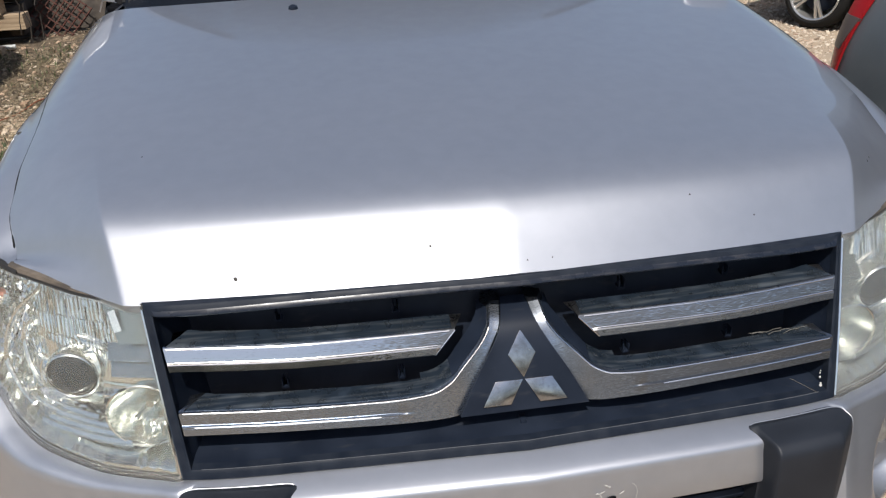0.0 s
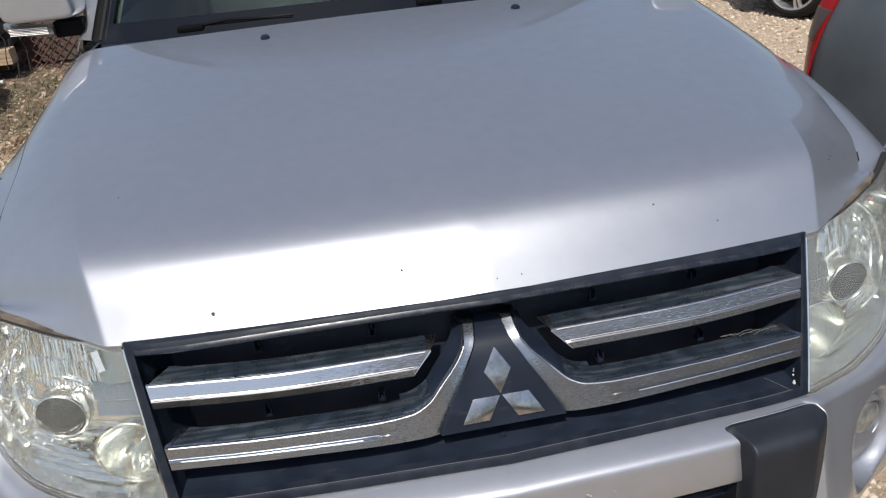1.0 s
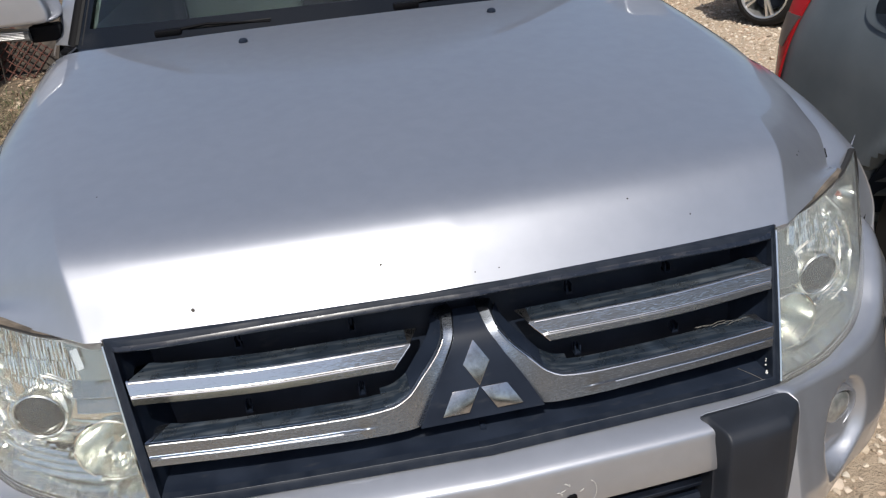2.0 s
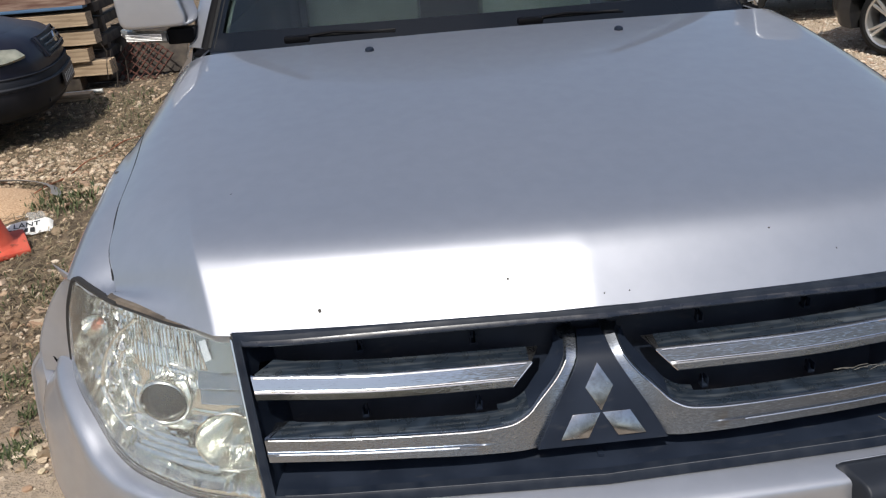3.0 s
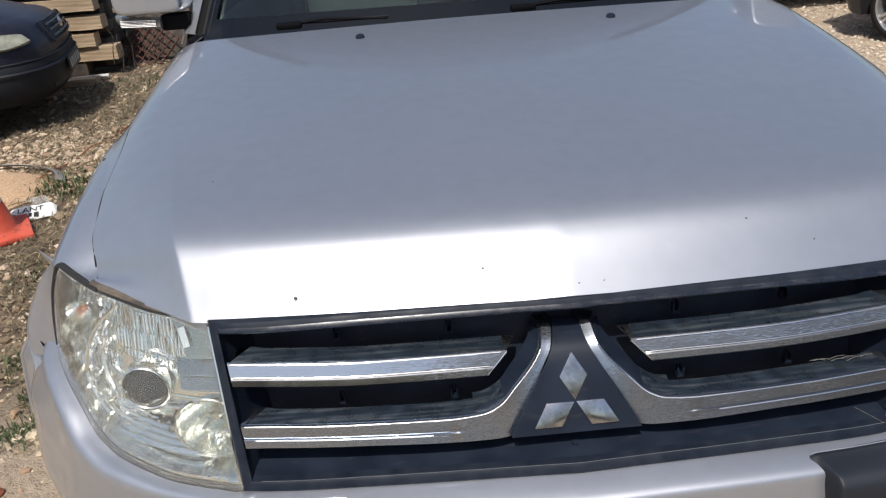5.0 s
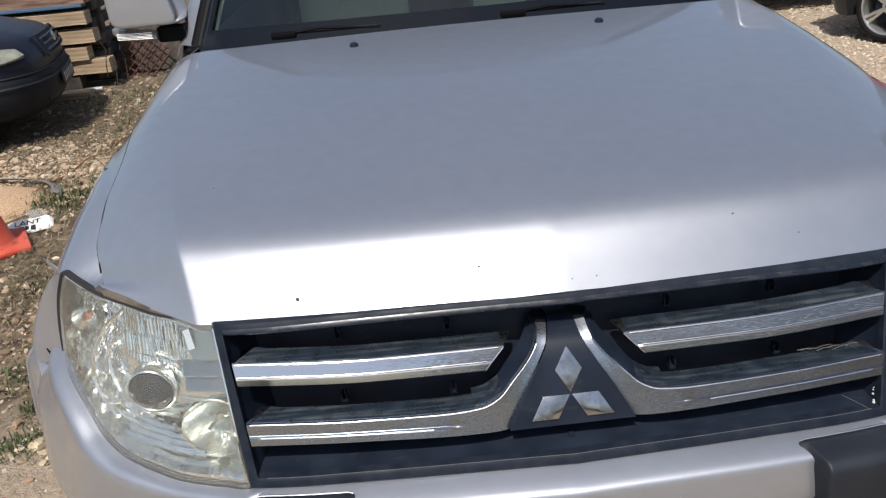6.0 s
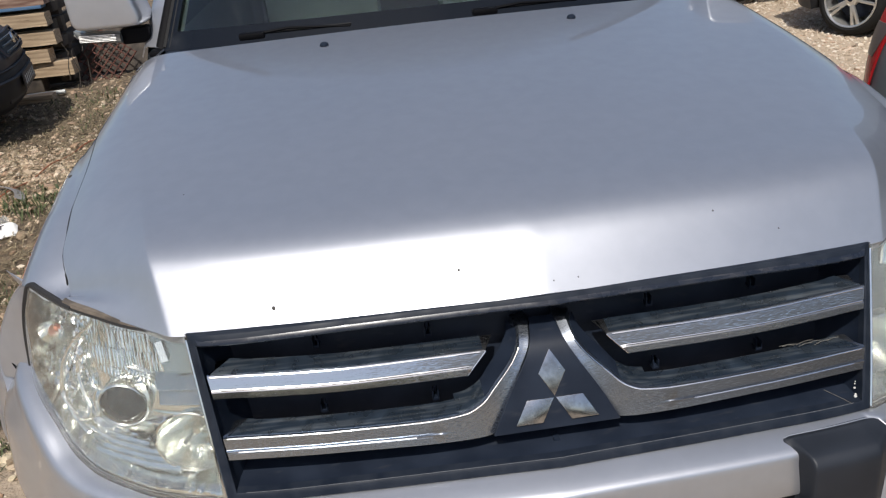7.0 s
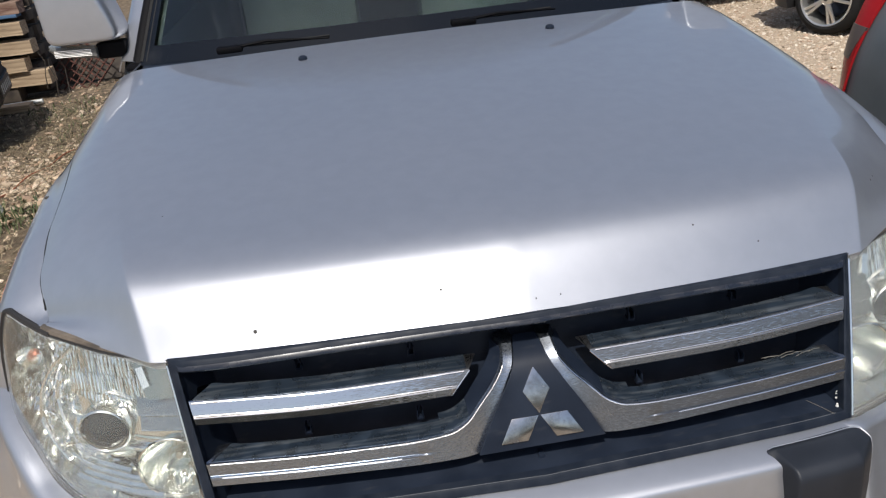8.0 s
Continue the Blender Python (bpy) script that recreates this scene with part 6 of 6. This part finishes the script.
part("grille_surround", tube(surround, 0.010, 6), NAVY, saloon)
part("bumper_crease", tube([(lambda q: (q[1] + 0.004, q[0], 0.494))(saloon_edge(a, 0.012)) for a in steps(-0.78, 0.78, 50)], 0.009, 6), PLASTIC, saloon)
part("bumper_moulding", tube([(lambda q: (q[1] + 0.002, q[0], 0.425))(saloon_edge(a, 0.0)) for a in steps(-0.74, 0.74, 50)], 0.016, 6), PLASTIC, saloon, "rubbing strip along the bumper")
part("underbody", box(-2.35, 0, 0.22, 3.2, 1.40, 0.16, 0.03), BLACK, saloon)
part("badge", lathe([(0, 0.012), (0.035, 0.010), (0.042, 0)], Matrix.Translation((-0.02, 0, 0.655)) @ Matrix.Rotation(radians(80), 4, "Y"), 20), CHROME_CLEAN, saloon)
part("number_plate", box(0.012, 0.0, 0.375, 0.012, 0.50, 0.115, 0.003), shader("plate_dark", (0.035, 0.035, 0.037), 0.4), saloon, "dark number plate with pale bars")
for i in range(6):
    part("plate_bar", box(0.0195, -0.19 + i * 0.075, 0.375, 0.003, 0.026, 0.062), PVC, saloon)
part("intake", sheet(lambda y, v: Vector((S_PLAN(abs(y)) - 0.030 + 0.012 * v, y, lerp(0.27, 0.33, v))), steps(-0.5, 0.5, 12), steps(0, 1, 4), thick=0.02), BLACK, saloon, "black lower intake")

def saloon_part(name, bm, material, parent=None, label="", **k):
    return part(name, bm, material, parent or saloon, label, **k)


for s in (-1, 1):
    for x in (-0.80, -3.35):
        wheel(saloon, saloon_part, "wheel", (x, s * 0.74, 0.30), 0.30, 0.19, (0, s, 0), 5, 5)

# ---- silver hatchback alongside ----
hatch = thing("hatchback_car", "dusty silver hatchback with red tail lamp, parked alongside", "car", (1.745, 1.06, 0))


def hatch_side(y, z):
    """How far the flank lies behind its widest line, and its rear end."""
    lean = 0.26 * smooth(0.78, 1.75, z) ** 1.1
    tuck = 0.06 * smooth(0.5, 0.2, z)
    round_end = 0.16 * smooth(0.74, 1.12, y) ** 2
    return lean + tuck + round_end


def hatch_rear(z):
    return 0.985 - 0.25 * min(max(z - 0.50, 0) / 1.1, 1)


H_ARCH_Y, H_ARCH_R = -0.04, 0.36


HATCH_TOP = spline((-2.9, 0.70), (-2.75, 0.80), (-2.3, 0.90), (-1.75, 0.98), (-1.05, 1.46), (-0.6, 1.58), (0.2, 1.62), (1.0, 1.60))


def flank(v, t):
    z = lerp(0.26, 1.62, v)
    y = lerp(-2.9, hatch_rear(z), t)
    z = lerp(0.26, HATCH_TOP(y), v)
    q = ((y - H_ARCH_Y) ** 2 + (z - 0.31) ** 2) ** 0.5
    q = min(q, ((y + 2.45) ** 2 + (z - 0.31) ** 2) ** 0.5)
    lip = 0.018 * math.exp(-((q - H_ARCH_R - 0.03) / 0.03) ** 2)
    well = 0.16 if q < H_ARCH_R else 0
    nose_in = 0.22 * smooth(-2.45, -2.95, y) ** 2
    return Vector((hatch_side(y, z) - lip + well + nose_in, y, z))


def far_flank(v, t):
    p = flank(v, t)
    return Vector((1.68 - p.x, p.y, p.z))


def hatch_lid(y0, y1):
    """What closes the car on top between the two flanks."""
    def at(u, k):
        y = lerp(y0, y1, k)
        z = HATCH_TOP(y)
        x = hatch_side(y, z) + 0.22 * smooth(-2.45, -2.95, y) ** 2
        return Vector((lerp(x, 1.68 - x, u), y, z + 0.035 * math.sin(math.pi * u) - 0.004))
    return sheet(at, steps(0, 1, 14), steps(0, 1, 20), thick=0.01)


part("body", sheet(flank, steps(0, 1, 60), steps(0, 1, 150), thick=0.01), PAINT_B, hatch, "dusty silver flank", sharp=40)
part("far_side", sheet(far_flank, steps(0, 1, 30), steps(0, 1, 60), thick=0.01), PAINT_B, hatch, sharp=40)


def tailgate_at(u, v):
    z = lerp(0.26, 1.60, v)
    x = hatch_side(hatch_rear(z), z)
    return Vector((lerp(x, 1.68 - x, u), hatch_rear(z) + 0.05 * math.sin(math.pi * u) ** 2, z))


part("tailgate", sheet(tailgate_at, steps(0, 1, 12), steps(0, 1, 30), thick=0.01), PAINT_B, hatch)
part("roof", hatch_lid(-1.02, 0.74), PAINT_B, hatch)
part("windscreen", hatch_lid(-1.72, -1.02), TINT, hatch, "dark windscreen")
part("hood", hatch_lid(-2.9, -1.72), PAINT_B, hatch)
part("front_bumper", sheet(lambda u, v: Vector((lerp(0.22, 1.46, u), -2.9 - 0.06 * math.sin(math.pi * u), lerp(0.24, 0.70, v))), steps(0, 1, 12), steps(0, 1, 8), thick=0.01), PAINT_B, hatch)
part("underbody", box(0.84, -0.95, 0.30, 1.30, 3.6, 0.10), BLACK, hatch)


def lamp_strip(z0, z1, y0, y1, out):
    def at(a, v):
        z = lerp(z0, z1, v)
        y = hatch_rear(z) - lerp(y0 * (0.75 + 0.5 * v), y1, a)
        return Vector((hatch_side(y, z) - out, y, z))
    return sheet(at, steps(0, 1, 8), steps(0, 1, 24), flip=True, thick=0.010)


tail = part("tail_lamp", lamp_strip(0.66, 1.30, 0.098, -0.004, 0.016), RED, hatch, "long red tail lamp")
part("reverse_lens", lamp_strip(0.84, 0.97, 0.080, -0.004, 0.020), SMOKE, tail, "greyish clear lens")


def window_at(a, v, out):
    y = lerp(-0.62, 0.43 - 0.10 * v, a)
    z = lerp(1.00, 1.42, v)
    return Vector((hatch_side(y, z) - out, y, z))


def rounded(inset, out, name, mat, label):
    def at(r, k):
        f = lambda w: 0.5 + (0.5 - inset) * r * math.copysign(abs(w) ** 0.32, w)
        return window_at(f(math.cos(k)), f(math.sin(k)), out - 0.006 * r ** 8)
    return part(name, sheet(at, steps(0.02, 1, 10), steps(0, math.tau, 72), thick=0.004), mat, hatch, label)


rounded(-0.045, 0.010, "window_surround", PAINT_B, "raised window surround")
rounded(0.0, 0.016, "quarter_window", TINT, "dark rear side window")
part("arch_liner", sheet(lambda a, v: Vector((lerp(0.02, 0.4, v), H_ARCH_Y + (H_ARCH_R - 0.004) * math.cos(a), 0.31 + (H_ARCH_R - 0.004) * math.sin(a))), steps(0, math.pi, 24), steps(0, 1, 2), thick=0.004), BLACK, hatch)


def hatch_part(name, bm, material, parent=None, label="", **k):
    return part(name, bm, material, parent or hatch, label, **k)


for y in (H_ARCH_Y, -2.45):
    for x, s in ((0.15, -1), (1.5, 1)):
        wheel(hatch, hatch_part, "wheel", (x, y, 0.31), 0.31, 0.19, (s, 0, 0), 5, 5)

# ---- black car across the yard ----
DUSTY = shader("dusty_black_paint", (0.01, 0.01, 0.011), 0.5, 0.0, Coat_Weight=0.3, Coat_Roughness=0.2)
blend_noise(DUSTY, "Base Color", (0.008, 0.008, 0.009), (0.022, 0.021, 0.02), 6.0)
black_car = thing("black_car", "dusty black car with five-spoke alloy wheels", "car", (3.93, 5.52, 0))
black_car.rotation_euler.z = radians(-64)


def black_part(name, bm, material, parent=None, label="", **k):
    return part(name, bm, material, parent or black_car, label, **k)


for x in (0.0, 2.55):
    for y, s in ((0.10, -1), (1.5, 1)):
        wheel(black_car, black_part, "wheel", (x, y, 0.31), 0.31, 0.20, (0, s, 0), 5, 5, 0.76)


def black_side(t, v):
    x = lerp(-0.72, 3.3, t)
    z = lerp(lerp(0.20, 0.24, smooth(-0.4, -0.7, x)), 1.0, v)
    end = 0.24 * smooth(-0.40, -0.74, x) ** 2
    q = ((x) ** 2 + (z - 0.31) ** 2) ** 0.5
    q2 = ((x - 2.55) ** 2 + (z - 0.325) ** 2) ** 0.5
    well = 0.20 if min(q, q2) < 0.38 else 0
    lip = -0.015 * math.exp(-((min(q, q2) - 0.40) / 0.03) ** 2)
    return Vector((x + 0.10 * smooth(0.5, 0.9, z) * smooth(0, -0.6, x) + 0.05 * smooth(0.35, 0.2, z) * smooth(0.1, -0.6, x), end + well + lip + 0.05 * smooth(0.7, 1.1, z), z))


black_part("body", sheet(lambda t, z: black_side(t, z), steps(0, 1, 120), steps(0.0, 1.0, 40), thick=0.012), DUSTY, label="dusty black flank", sharp=40)
black_part("bumper", sheet(lambda u, z: Vector((-0.72 - 0.05 * math.sin(math.pi * u) + 0.06 * smooth(0.35, 0.2, z) + 0.1 * smooth(0.5, 0.9, z), lerp(0.24, 1.4, u), z)), steps(0, 1, 14), steps(0.24, 0.96, 14), thick=0.012), DUSTY, label="black front bumper")
black_part("hood", box(0.15, 0.82, 0.92, 1.6, 1.5, 0.16, 0.06), DUSTY)
black_part("cabin", box(1.9, 0.85, 1.22, 2.0, 1.3, 0.5, 0.16), TINT)
black_part("underbody", box(1.4, 0.85, 0.26, 3.6, 1.2, 0.12), BLACK)

# dark pickup beyond
truck = thing("dark_truck", "dark low-slung truck body in its own shade", "truck", (4.4, 8.05, 0))
part("load_bed", box(0, 0, 0.75, 3.6, 1.7, 0.62, 0.05), DUSTY, truck)
part("chassis", box(0, -0.1, 0.38, 3.4, 1.3, 0.14, 0.02), BLACK, truck)
part("tow_bar", tube([(-1.6, -0.86, 0.52), (-0.2, -0.9, 0.46), (0.8, -0.88, 0.5)], 0.03, 8), BLACK, truck)
part("rear_lamp", box(-0.05, -0.875, 0.50, 0.17, 0.03, 0.10, 0.008), RED, truck, "dull red lamp")
part("step_plate", box(-0.42, -0.88, 0.57, 0.20, 0.03, 0.07, 0.008), PVC, truck)


def truck_part(name, bm, material, parent=None, label="", **k):
    return part(name, bm, material, parent or truck, label, **k)


for x in (-1.1, 1.1):
    wheel(truck, truck_part, "wheel", (x, -0.74, 0.36), 0.36, 0.22, (0, -1, 0), 5, 5)
